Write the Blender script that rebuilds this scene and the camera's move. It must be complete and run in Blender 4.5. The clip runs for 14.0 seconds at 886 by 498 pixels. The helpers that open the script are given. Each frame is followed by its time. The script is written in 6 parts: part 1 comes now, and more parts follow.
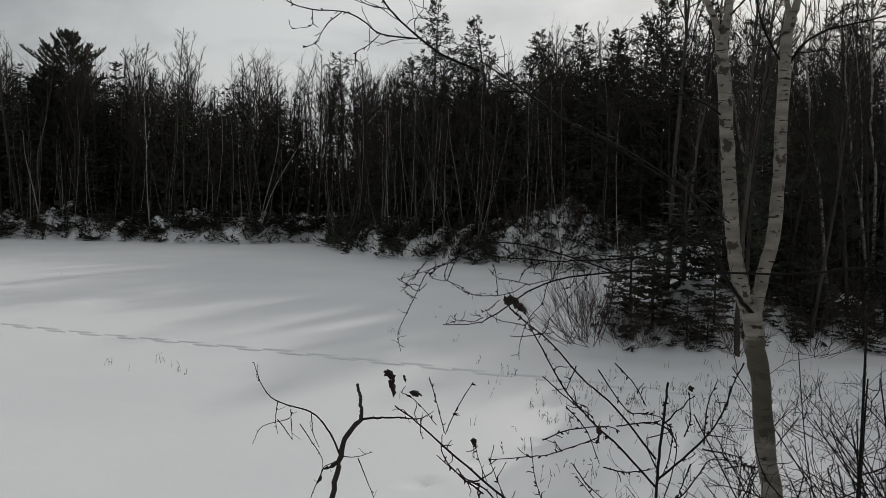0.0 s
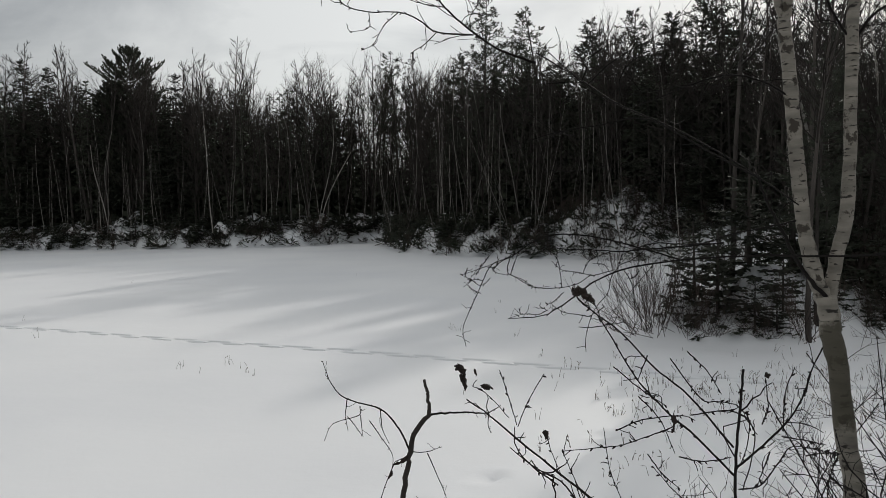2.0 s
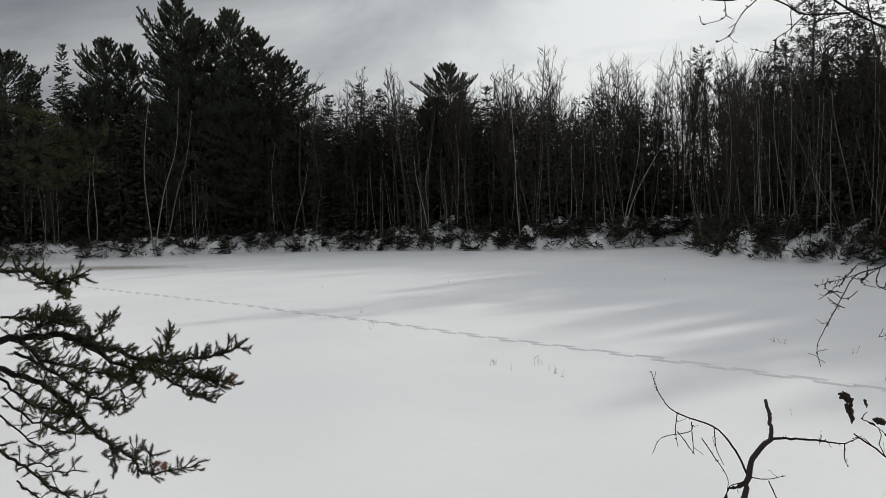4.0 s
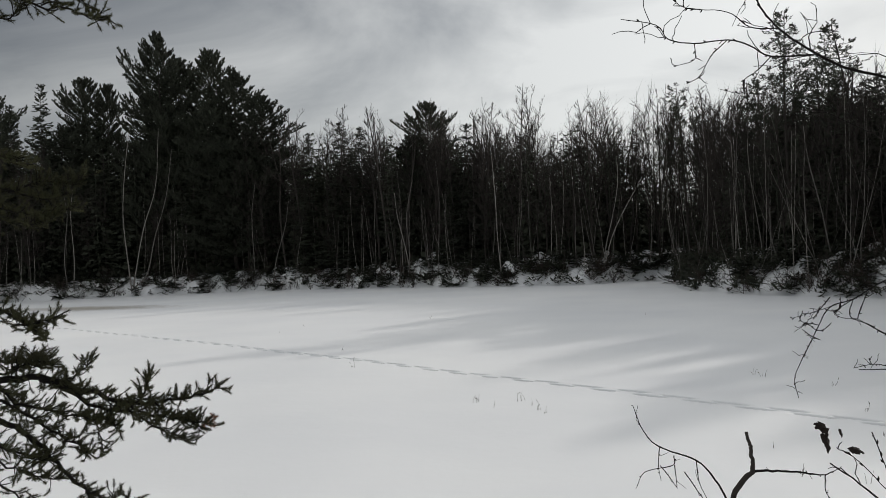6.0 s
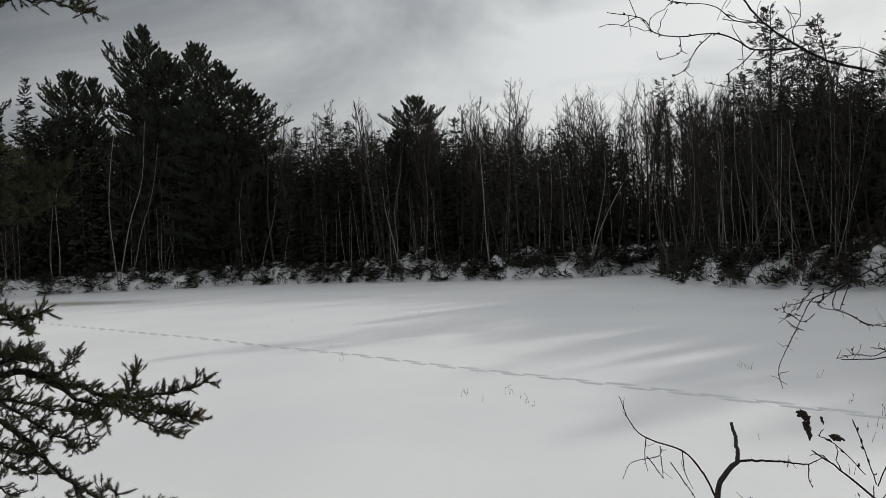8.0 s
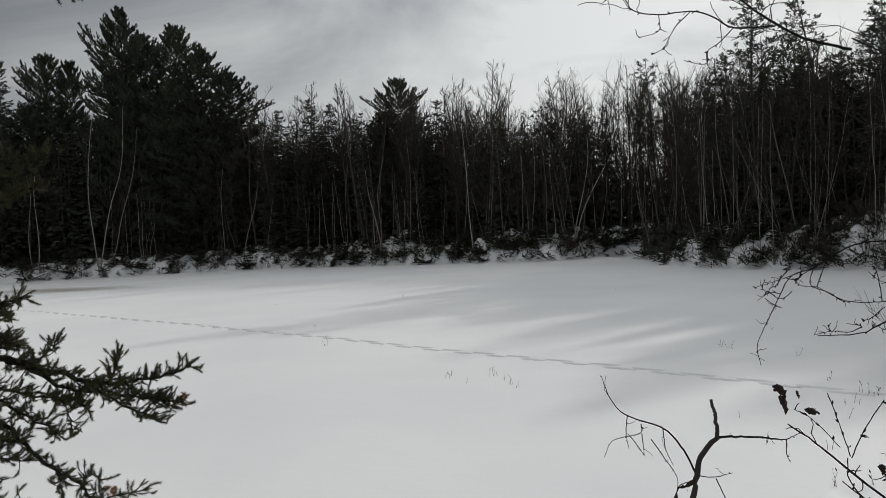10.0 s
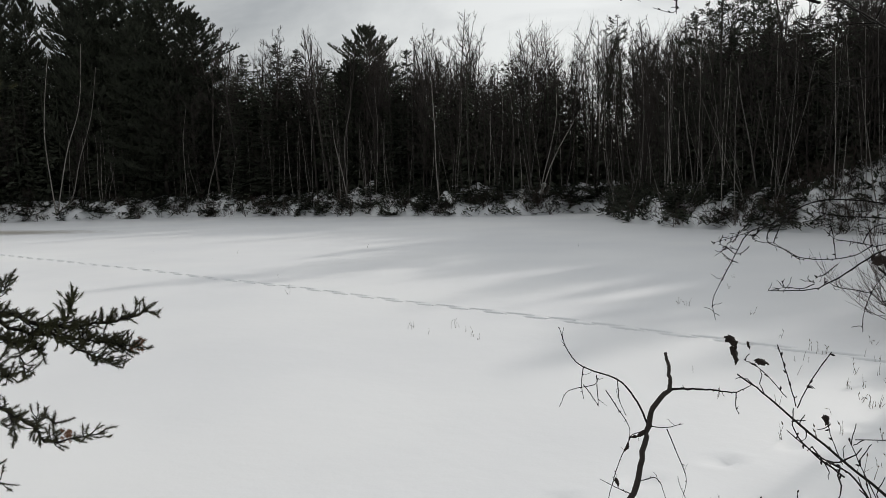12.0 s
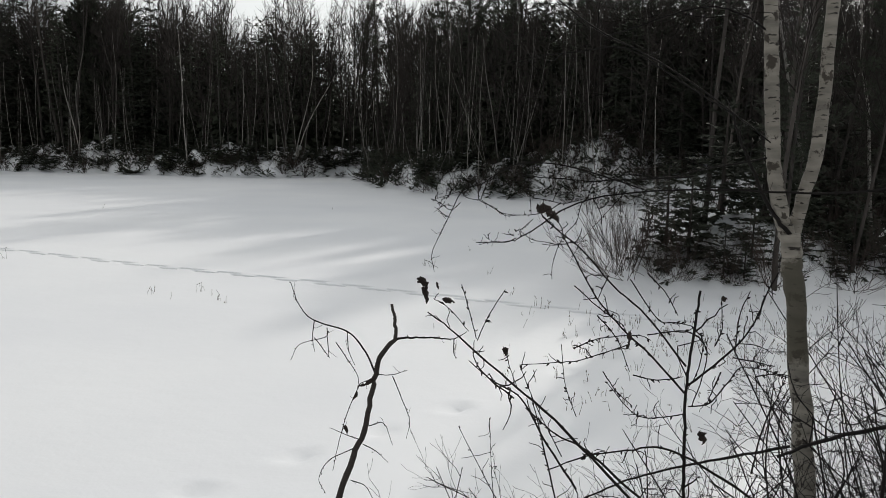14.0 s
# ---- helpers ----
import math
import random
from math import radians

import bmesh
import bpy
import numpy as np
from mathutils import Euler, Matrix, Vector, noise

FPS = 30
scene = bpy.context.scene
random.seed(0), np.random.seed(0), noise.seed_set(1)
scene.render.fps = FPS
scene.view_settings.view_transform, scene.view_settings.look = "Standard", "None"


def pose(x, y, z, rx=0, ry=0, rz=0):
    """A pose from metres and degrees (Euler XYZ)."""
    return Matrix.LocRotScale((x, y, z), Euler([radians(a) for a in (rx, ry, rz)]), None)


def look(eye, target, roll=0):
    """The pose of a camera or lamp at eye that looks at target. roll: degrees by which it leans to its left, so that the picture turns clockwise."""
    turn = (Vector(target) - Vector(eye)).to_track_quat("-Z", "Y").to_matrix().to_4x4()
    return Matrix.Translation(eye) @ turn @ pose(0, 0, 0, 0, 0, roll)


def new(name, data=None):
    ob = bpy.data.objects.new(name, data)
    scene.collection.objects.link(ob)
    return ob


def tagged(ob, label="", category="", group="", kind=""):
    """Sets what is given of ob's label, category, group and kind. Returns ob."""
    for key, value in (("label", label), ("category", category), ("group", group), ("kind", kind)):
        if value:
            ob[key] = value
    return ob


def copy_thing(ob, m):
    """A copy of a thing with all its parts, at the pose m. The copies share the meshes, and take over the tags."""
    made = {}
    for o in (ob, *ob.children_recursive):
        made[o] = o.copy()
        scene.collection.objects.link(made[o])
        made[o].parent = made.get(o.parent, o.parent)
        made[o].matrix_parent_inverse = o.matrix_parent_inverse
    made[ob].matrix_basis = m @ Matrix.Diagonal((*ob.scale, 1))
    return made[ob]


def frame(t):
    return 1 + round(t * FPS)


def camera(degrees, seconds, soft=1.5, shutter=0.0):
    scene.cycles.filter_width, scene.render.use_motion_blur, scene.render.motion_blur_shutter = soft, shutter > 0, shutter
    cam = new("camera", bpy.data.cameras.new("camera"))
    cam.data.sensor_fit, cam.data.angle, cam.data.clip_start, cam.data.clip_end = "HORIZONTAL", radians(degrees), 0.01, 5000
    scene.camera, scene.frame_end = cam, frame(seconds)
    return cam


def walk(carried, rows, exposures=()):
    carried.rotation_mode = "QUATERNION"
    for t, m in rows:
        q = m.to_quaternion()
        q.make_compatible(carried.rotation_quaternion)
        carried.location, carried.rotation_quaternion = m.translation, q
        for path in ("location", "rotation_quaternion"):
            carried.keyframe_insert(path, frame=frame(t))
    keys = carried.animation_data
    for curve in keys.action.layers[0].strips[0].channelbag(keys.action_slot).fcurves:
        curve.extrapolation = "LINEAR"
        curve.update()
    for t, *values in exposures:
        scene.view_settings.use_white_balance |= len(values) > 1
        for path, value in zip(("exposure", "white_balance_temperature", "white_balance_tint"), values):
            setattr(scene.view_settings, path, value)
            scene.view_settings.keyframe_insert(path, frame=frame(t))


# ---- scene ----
cam = camera(60.95, 14.0, soft=0.6)
# the eye, the point looked at and the roll, by seconds; z = 0 is the snow on the pond
PATH = [
    (0, (-0.000, 0.000, 2.500), (-0.000, 9.987, 1.990), 0.87),
    (0.5, (0.015, -0.009, 2.502), (0.539, 9.962, 1.963), 0.53),
    (0.7, (0.027, -0.020, 2.503), (1.037, 9.915, 1.972), 0.50),
    (1, (0.055, -0.034, 2.511), (1.734, 9.811, 1.998), 0.80),
    (1.2, (0.051, -0.034, 2.509), (1.930, 9.772, 1.967), 0.47),
    (1.5, (0.048, -0.033, 2.511), (1.589, 9.832, 1.956), -0.01),
    (1.7, (0.026, -0.027, 2.504), (0.945, 9.914, 1.917), -0.65),
    (2, (-0.017, -0.013, 2.499), (-0.770, 9.942, 1.938), -1.54),
    (2.2, (-0.047, -0.000, 2.488), (-1.817, 9.826, 1.932), -1.72),
    (2.5, (-0.080, 0.016, 2.481), (-3.033, 9.555, 1.949), -2.00),
    (2.7, (-0.094, 0.007, 2.480), (-3.631, 9.346, 1.970), -2.21),
    (3, (-0.115, -0.002, 2.489), (-4.189, 9.117, 1.979), -2.16),
    (3.5, (-0.127, 0.001, 2.497), (-4.502, 8.975, 1.924), -1.85),
    (4, (-0.122, 0.008, 2.509), (-4.671, 8.905, 2.115), -2.13),
    (4.2, (-0.121, 0.006, 2.510), (-4.673, 8.907, 2.257), -2.33),
    (6.5, (-0.109, -0.015, 2.511), (-4.385, 9.025, 2.596), -2.73),
    (7, (-0.106, -0.016, 2.512), (-4.356, 9.036, 2.549), -2.90),
    (7.5, (-0.109, -0.019, 2.511), (-4.348, 9.039, 2.559), -2.88),
    (8, (-0.108, -0.021, 2.505), (-4.282, 9.066, 2.504), -2.78),
    (10.5, (-0.102, -0.011, 2.493), (-4.038, 9.171, 2.051), -3.26),
    (11, (-0.102, 0.000, 2.486), (-4.005, 9.180, 1.772), -3.01),
    (11.5, (-0.103, -0.001, 2.486), (-3.960, 9.192, 1.710), -2.75),
    (12, (-0.099, 0.014, 2.479), (-3.674, 9.312, 1.601), -1.62),
    (12.2, (-0.091, 0.012, 2.481), (-3.283, 9.446, 1.577), -1.23),
    (12.5, (-0.076, 0.005, 2.485), (-2.784, 9.587, 1.557), -0.77),
    (12.7, (-0.077, 0.003, 2.481), (-2.665, 9.614, 1.522), -0.87),
    (13, (-0.076, -0.002, 2.480), (-2.684, 9.594, 1.423), -0.83),
    (13.3, (-0.069, 0.001, 2.475), (-2.367, 9.672, 1.383), -0.54),
    (13.5, (-0.051, 0.000, 2.472), (-1.738, 9.789, 1.314), -0.02),
    (13.7, (-0.029, -0.003, 2.467), (-1.222, 9.841, 1.171), 0.40),
    (14, (0.004, -0.011, 2.449), (-0.437, 9.885, 1.078), 0.89),
]
EXPOSURE = [(0.0, -0.46), (1.2, -0.22), (3.0, -0.10), (4.0, -0.02), (8.0, -0.18), (10.5, -0.13), (12.5, 0.05), (14.0, 0.14)]
walk(cam, [(t, look(eye, target, roll)) for t, eye, target, roll in PATH], EXPOSURE)

# ---- light ----
SUN_AZ, SUN_EL = 27.0, 24.0          # degrees to the right of +y, and above the horizon
sun_way = Vector((math.sin(radians(SUN_AZ)) * math.cos(radians(SUN_EL)),
                  math.cos(radians(SUN_AZ)) * math.cos(radians(SUN_EL)), math.sin(radians(SUN_EL))))
sun = new("sun", bpy.data.lights.new("sun", "SUN"))
sun.data.energy, sun.data.angle, sun.data.color = 2.1, radians(1.3), (1.0, 0.95, 0.88)
sun.matrix_world = look(sun_way * 60, (0, 0, 0))


def sky_world():
    """Nishita sky behind a broken layer of grey cloud, brighter round the veiled sun."""
    w = bpy.data.worlds.new("sky")
    scene.world = w
    w.use_nodes = True
    n, l = w.node_tree.nodes, w.node_tree.links
    n.clear()
    out, bg = n.new("ShaderNodeOutputWorld"), n.new("ShaderNodeBackground")
    sky = n.new("ShaderNodeTexSky")
    sky.sky_type, sky.sun_disc = "NISHITA", False
    sky.sun_elevation, sky.sun_rotation = radians(SUN_EL), radians(SUN_AZ)
    tc = n.new("ShaderNodeTexCoord")
    mp = n.new("ShaderNodeMapping")
    mp.inputs["Scale"].default_value = (1.0, 1.0, 2.6)
    mp.inputs["Rotation"].default_value = (0, 0, 0)
    nz, nf = n.new("ShaderNodeTexNoise"), n.new("ShaderNodeTexNoise")
    nz.inputs["Scale"].default_value, nz.inputs["Detail"].default_value = 2.3, 7
    nz.inputs["Roughness"].default_value, nz.inputs["Distortion"].default_value = 0.55, 0.6
    nf.inputs["Scale"].default_value, nf.inputs["Detail"].default_value = 0.9, 3
    ramp = n.new("ShaderNodeValToRGB")
    ramp.color_ramp.elements[0].position, ramp.color_ramp.elements[0].color = 0.36, (0.215, 0.226, 0.238, 1)
    ramp.color_ramp.elements[1].position, ramp.color_ramp.elements[1].color = 0.60, (0.61, 0.616, 0.604, 1)
    dot = n.new("ShaderNodeVectorMath")
    dot.operation = "DOT_PRODUCT"
    dot.inputs[1].default_value = sun_way
    glow = n.new("ShaderNodeMapRange")
    glow.inputs["From Min"].default_value, glow.inputs["From Max"].default_value = 0.2, 1.0
    glow.inputs["To Min"].default_value, glow.inputs["To Max"].default_value = 0.82, 1.66
    glow.interpolation_type = "LINEAR"
    avg, mul, mix = n.new("ShaderNodeMath"), n.new("ShaderNodeMix"), n.new("ShaderNodeMix")
    avg.operation = "MULTIPLY_ADD"
    avg.inputs[1].default_value, avg.inputs[2].default_value = 0.55, 0.0
    mul.data_type, mul.blend_type = "RGBA", "MULTIPLY"
    mul.inputs["Factor"].default_value = 1.0
    mix.data_type = "RGBA"
    mix.inputs["Factor"].default_value = 0.88
    dim = n.new("ShaderNodeMix")
    dim.data_type, dim.blend_type = "RGBA", "MULTIPLY"
    dim.inputs["Factor"].default_value, dim.inputs["B"].default_value[:] = 1.0, (0.1, 0.1, 0.1, 1)
    add = n.new("ShaderNodeMath")
    add.operation = "ADD"
    half = n.new("ShaderNodeMath")
    half.operation = "MULTIPLY"
    half.inputs[1].default_value = 0.45
    # cloud is thinner to look through overhead than along the horizon
    sep, high, lift = n.new("ShaderNodeSeparateXYZ"), n.new("ShaderNodeMapRange"), n.new("ShaderNodeMath")
    high.inputs["From Min"].default_value, high.inputs["From Max"].default_value = 0.32, 0.95
    high.inputs["To Min"].default_value, high.inputs["To Max"].default_value = 1.0, 1.6
    lift.operation = "MULTIPLY"
    l.new(tc.outputs["Generated"], sep.inputs[0]), l.new(sep.outputs["Z"], high.inputs["Value"])
    l.new(glow.outputs[0], lift.inputs[0]), l.new(high.outputs[0], lift.inputs[1])
    l.new(tc.outputs["Generated"], mp.inputs["Vector"])
    l.new(mp.outputs[0], nz.inputs["Vector"]), l.new(mp.outputs[0], nf.inputs["Vector"])
    l.new(nz.outputs[0], avg.inputs[0]), l.new(nf.outputs[0], half.inputs[0])
    l.new(avg.outputs[0], add.inputs[0]), l.new(half.outputs[0], add.inputs[1])
    l.new(add.outputs[0], ramp.inputs[0])
    l.new(tc.outputs["Generated"], dot.inputs[0]), l.new(dot.outputs["Value"], glow.inputs["Value"])
    l.new(ramp.outputs[0], mul.inputs["A"]), l.new(lift.outputs[0], mul.inputs["B"])
    l.new(sky.outputs[0], dim.inputs["A"]), l.new(dim.outputs["Result"], mix.inputs["A"])
    l.new(mul.outputs["Result"], mix.inputs["B"]), l.new(mix.outputs["Result"], bg.inputs[0])
    bg.inputs[1].default_value = 1.0
    l.new(bg.outputs[0], out.inputs[0])


sky_world()


# ---- materials ----
def material(name, base, rough=0.85, vary=0.25, scale=6.0, bump=0.3, fine=60.0, spec=0.3, dark=None, dark_at=0.62, object_vary=0.0, stretch=(1, 1, 1)):
    """A matt surface with two scales of variation and relief; dark: a second colour in patches."""
    m = bpy.data.materials.new(name)
    m.use_nodes = True
    n, l = m.node_tree.nodes, m.node_tree.links
    b = n["Principled BSDF"]
    b.inputs["Roughness"].default_value = rough
    b.inputs["Specular IOR Level"].default_value = spec
    tc, mp = n.new("ShaderNodeTexCoord"), n.new("ShaderNodeMapping")
    mp.inputs["Scale"].default_value = stretch
    l.new(tc.outputs["Object"], mp.inputs["Vector"])
    big, small = n.new("ShaderNodeTexNoise"), n.new("ShaderNodeTexNoise")
    big.inputs["Scale"].default_value, big.inputs["Detail"].default_value = scale, 4
    small.inputs["Scale"].default_value, small.inputs["Detail"].default_value = fine, 3
    for t in (big, small):
        l.new(mp.outputs[0], t.inputs["Vector"])
    ramp = n.new("ShaderNodeValToRGB")
    lo = tuple(c * (1 - vary) for c in base) + (1,)
    hi = tuple(min(1, c * (1 + vary)) for c in base) + (1,)
    ramp.color_ramp.elements[0].position, ramp.color_ramp.elements[0].color = 0.3, lo
    ramp.color_ramp.elements[1].position, ramp.color_ramp.elements[1].color = 0.7, hi
    l.new(big.outputs[0], ramp.inputs[0])
    colour = ramp.outputs[0]
    if dark:
        sel, mx = n.new("ShaderNodeValToRGB"), n.new("ShaderNodeMix")
        sel.color_ramp.elements[0].position, sel.color_ramp.elements[1].position = dark_at, dark_at + 0.05
        mx.data_type = "RGBA"
        mx.inputs["B"].default_value[:] = (*dark, 1)
        l.new(small.outputs[0], sel.inputs[0]), l.new(sel.outputs[0], mx.inputs["Factor"])
        l.new(colour, mx.inputs["A"])
        colour = mx.outputs["Result"]
    if object_vary:
        oi, hs, mr = n.new("ShaderNodeObjectInfo"), n.new("ShaderNodeHueSaturation"), n.new("ShaderNodeMapRange")
        mr.inputs["To Min"].default_value, mr.inputs["To Max"].default_value = 1 - object_vary, 1 + object_vary
        l.new(oi.outputs["Random"], mr.inputs["Value"]), l.new(mr.outputs[0], hs.inputs["Value"])
        l.new(colour, hs.inputs["Color"])
        colour = hs.outputs[0]
    l.new(colour, b.inputs["Base Color"])
    if bump:
        bp = n.new("ShaderNodeBump")
        bp.inputs["Strength"].default_value, bp.inputs["Distance"].default_value = bump, 0.01
        l.new(small.outputs[0], bp.inputs["Height"]), l.new(bp.outputs[0], b.inputs["Normal"])
    return m


def snow_material():
    """Wind-packed snow: faint blue-grey mottling, fine sparkle relief, a brown slush stain by the western shore."""
    m = bpy.data.materials.new("snow")
    m.use_nodes = True
    n, l = m.node_tree.nodes, m.node_tree.links
    b = n["Principled BSDF"]
    b.inputs["Roughness"].default_value, b.inputs["Specular IOR Level"].default_value = 0.55, 0.25
    tc = n.new("ShaderNodeTexCoord")
    big, mid, fine = (n.new("ShaderNodeTexNoise") for _ in range(3))
    for t, s, d in ((big, 0.16, 3), (mid, 1.6, 5), (fine, 34.0, 4)):
        t.inputs["Scale"].default_value, t.inputs["Detail"].default_value = s, d
        l.new(tc.outputs["Object"], t.inputs["Vector"])
    ramp = n.new("ShaderNodeValToRGB")
    ramp.color_ramp.elements[0].position, ramp.color_ramp.elements[0].color = 0.3, (0.75, 0.76, 0.78, 1)
    ramp.color_ramp.elements[1].position, ramp.color_ramp.elements[1].color = 0.7, (0.84, 0.845, 0.85, 1)
    l.new(big.outputs[0], ramp.inputs[0])
    # slush stain
    sp, sc, ln, st, mx = (n.new("ShaderNodeVectorMath"), n.new("ShaderNodeVectorMath"), n.new("ShaderNodeVectorMath"),
                          n.new("ShaderNodeMapRange"), n.new("ShaderNodeMix"))
    sp.operation, sc.operation, ln.operation = "SUBTRACT", "MULTIPLY", "LENGTH"
    sp.inputs[1].default_value, sc.inputs[1].default_value = (-44.5, 36.0, 0), (0.10, 0.32, 1.0)
    st.inputs["From Min"].default_value, st.inputs["From Max"].default_value = 0.7, 1.4
    st.inputs["To Min"].default_value, st.inputs["To Max"].default_value = 0.75, 0.0
    l.new(tc.outputs["Object"], sp.inputs[0]), l.new(sp.outputs[0], sc.inputs[0]), l.new(sc.outputs[0], ln.inputs[0])
    wob = n.new("ShaderNodeMath")
    wob.operation = "ADD"
    l.new(ln.outputs["Value"], wob.inputs[0]), l.new(mid.outputs[0], wob.inputs[1]), l.new(wob.outputs[0], st.inputs["Value"])
    mx.data_type = "RGBA"
    mx.inputs["B"].default_value[:] = (0.28, 0.24, 0.18, 1)
    l.new(ramp.outputs[0], mx.inputs["A"]), l.new(st.outputs[0], mx.inputs["Factor"])
    l.new(mx.outputs["Result"], b.inputs["Base Color"])
    b1, b2 = n.new("ShaderNodeBump"), n.new("ShaderNodeBump")
    b1.inputs["Strength"].default_value, b1.inputs["Distance"].default_value = 0.22, 0.06
    b2.inputs["Strength"].default_value, b2.inputs["Distance"].default_value = 0.10, 0.008
    l.new(mid.outputs[0], b1.inputs["Height"]), l.new(fine.outputs[0], b2.inputs["Height"])
    l.new(b1.outputs[0], b2.inputs["Normal"]), l.new(b2.outputs[0], b.inputs["Normal"])
    return m


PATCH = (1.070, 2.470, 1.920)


def birch_material(name, pale, marks, scale, scars=0.0):
    """Pale bark: dark lenticels round the stem, grey-brown blotches, black scars and rough peeling relief."""
    m = material(name, pale, rough=0.75, vary=0.38, scale=7.0, bump=0.6, fine=scale, spec=0.25, dark=marks, dark_at=0.60, stretch=(1.0, 1.0, 4.0), object_vary=0.0 if scars else 0.45)
    if scars:
        n, l = m.node_tree.nodes, m.node_tree.links
        b = n["Principled BSDF"]
        old = b.inputs["Base Color"].links[0].from_socket
        tc, a, r, mx = n.new("ShaderNodeTexCoord"), n.new("ShaderNodeTexNoise"), n.new("ShaderNodeValToRGB"), n.new("ShaderNodeMix")
        a.inputs["Scale"].default_value, a.inputs["Detail"].default_value, a.inputs["Roughness"].default_value = scars, 6, 0.62
        r.color_ramp.elements[0].position, r.color_ramp.elements[1].position = 0.57, 0.61
        mx.data_type = "RGBA"
        mx.inputs["B"].default_value[:] = (0.045, 0.038, 0.03, 1)
        l.new(tc.outputs["Object"], a.inputs["Vector"]), l.new(a.outputs[0], r.inputs[0]), l.new(r.outputs[0], mx.inputs["Factor"])
        l.new(old, mx.inputs["A"])
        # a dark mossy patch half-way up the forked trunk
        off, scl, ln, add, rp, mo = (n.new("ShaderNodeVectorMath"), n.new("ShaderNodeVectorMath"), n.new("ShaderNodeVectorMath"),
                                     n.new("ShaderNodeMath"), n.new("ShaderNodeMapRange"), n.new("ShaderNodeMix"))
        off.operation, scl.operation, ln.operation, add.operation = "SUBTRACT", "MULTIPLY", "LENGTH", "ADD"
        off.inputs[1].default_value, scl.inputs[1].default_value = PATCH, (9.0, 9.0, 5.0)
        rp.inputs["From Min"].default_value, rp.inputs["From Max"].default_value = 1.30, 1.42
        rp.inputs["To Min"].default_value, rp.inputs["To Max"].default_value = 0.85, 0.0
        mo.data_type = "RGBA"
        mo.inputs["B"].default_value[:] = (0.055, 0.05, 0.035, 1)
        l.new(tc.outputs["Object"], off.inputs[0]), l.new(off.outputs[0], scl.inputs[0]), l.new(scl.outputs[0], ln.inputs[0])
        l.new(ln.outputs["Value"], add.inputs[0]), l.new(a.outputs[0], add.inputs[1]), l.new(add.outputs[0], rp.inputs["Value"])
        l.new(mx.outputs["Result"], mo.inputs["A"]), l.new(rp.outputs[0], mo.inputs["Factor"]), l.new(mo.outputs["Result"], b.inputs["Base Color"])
    return m


SNOW = snow_material()
BARK = material("dark_bark", (0.05, 0.043, 0.038), vary=0.4, scale=4, fine=40, bump=0.6, object_vary=0.35, stretch=(1, 1, 0.3))
TWIG = material("dark_twig", (0.010, 0.0085, 0.0078), vary=0.3, scale=12, fine=90, bump=0.3, spec=0.15)
GREYTWIG = material("grey_brown_twig", (0.035, 0.030, 0.027), vary=0.3, scale=2, fine=30, spec=0.1, bump=0.2, object_vary=0.35)
PALE = birch_material("far_birch_bark", (0.23, 0.215, 0.195), (0.07, 0.06, 0.055), 3.5)
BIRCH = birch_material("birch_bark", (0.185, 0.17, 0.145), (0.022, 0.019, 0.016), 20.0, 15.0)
NEEDLE = material("spruce_needles", (0.040, 0.045, 0.031), vary=0.35, scale=1.2, fine=14, bump=0, object_vary=0.3)
PINE = material("pine_needles", (0.042, 0.043, 0.018), vary=0.3, scale=2.0, fine=30, bump=0, object_vary=0.2)
RUST = material("browned_needles", (0.16, 0.075, 0.035), vary=0.3, scale=6, fine=30, bump=0)
DEADLEAF = material("dead_leaf", (0.022, 0.015, 0.012), vary=0.4, scale=20, fine=120, bump=0.4)
STRAW = material("dry_weed", (0.085, 0.066, 0.045), vary=0.3, scale=8, fine=60, bump=0)
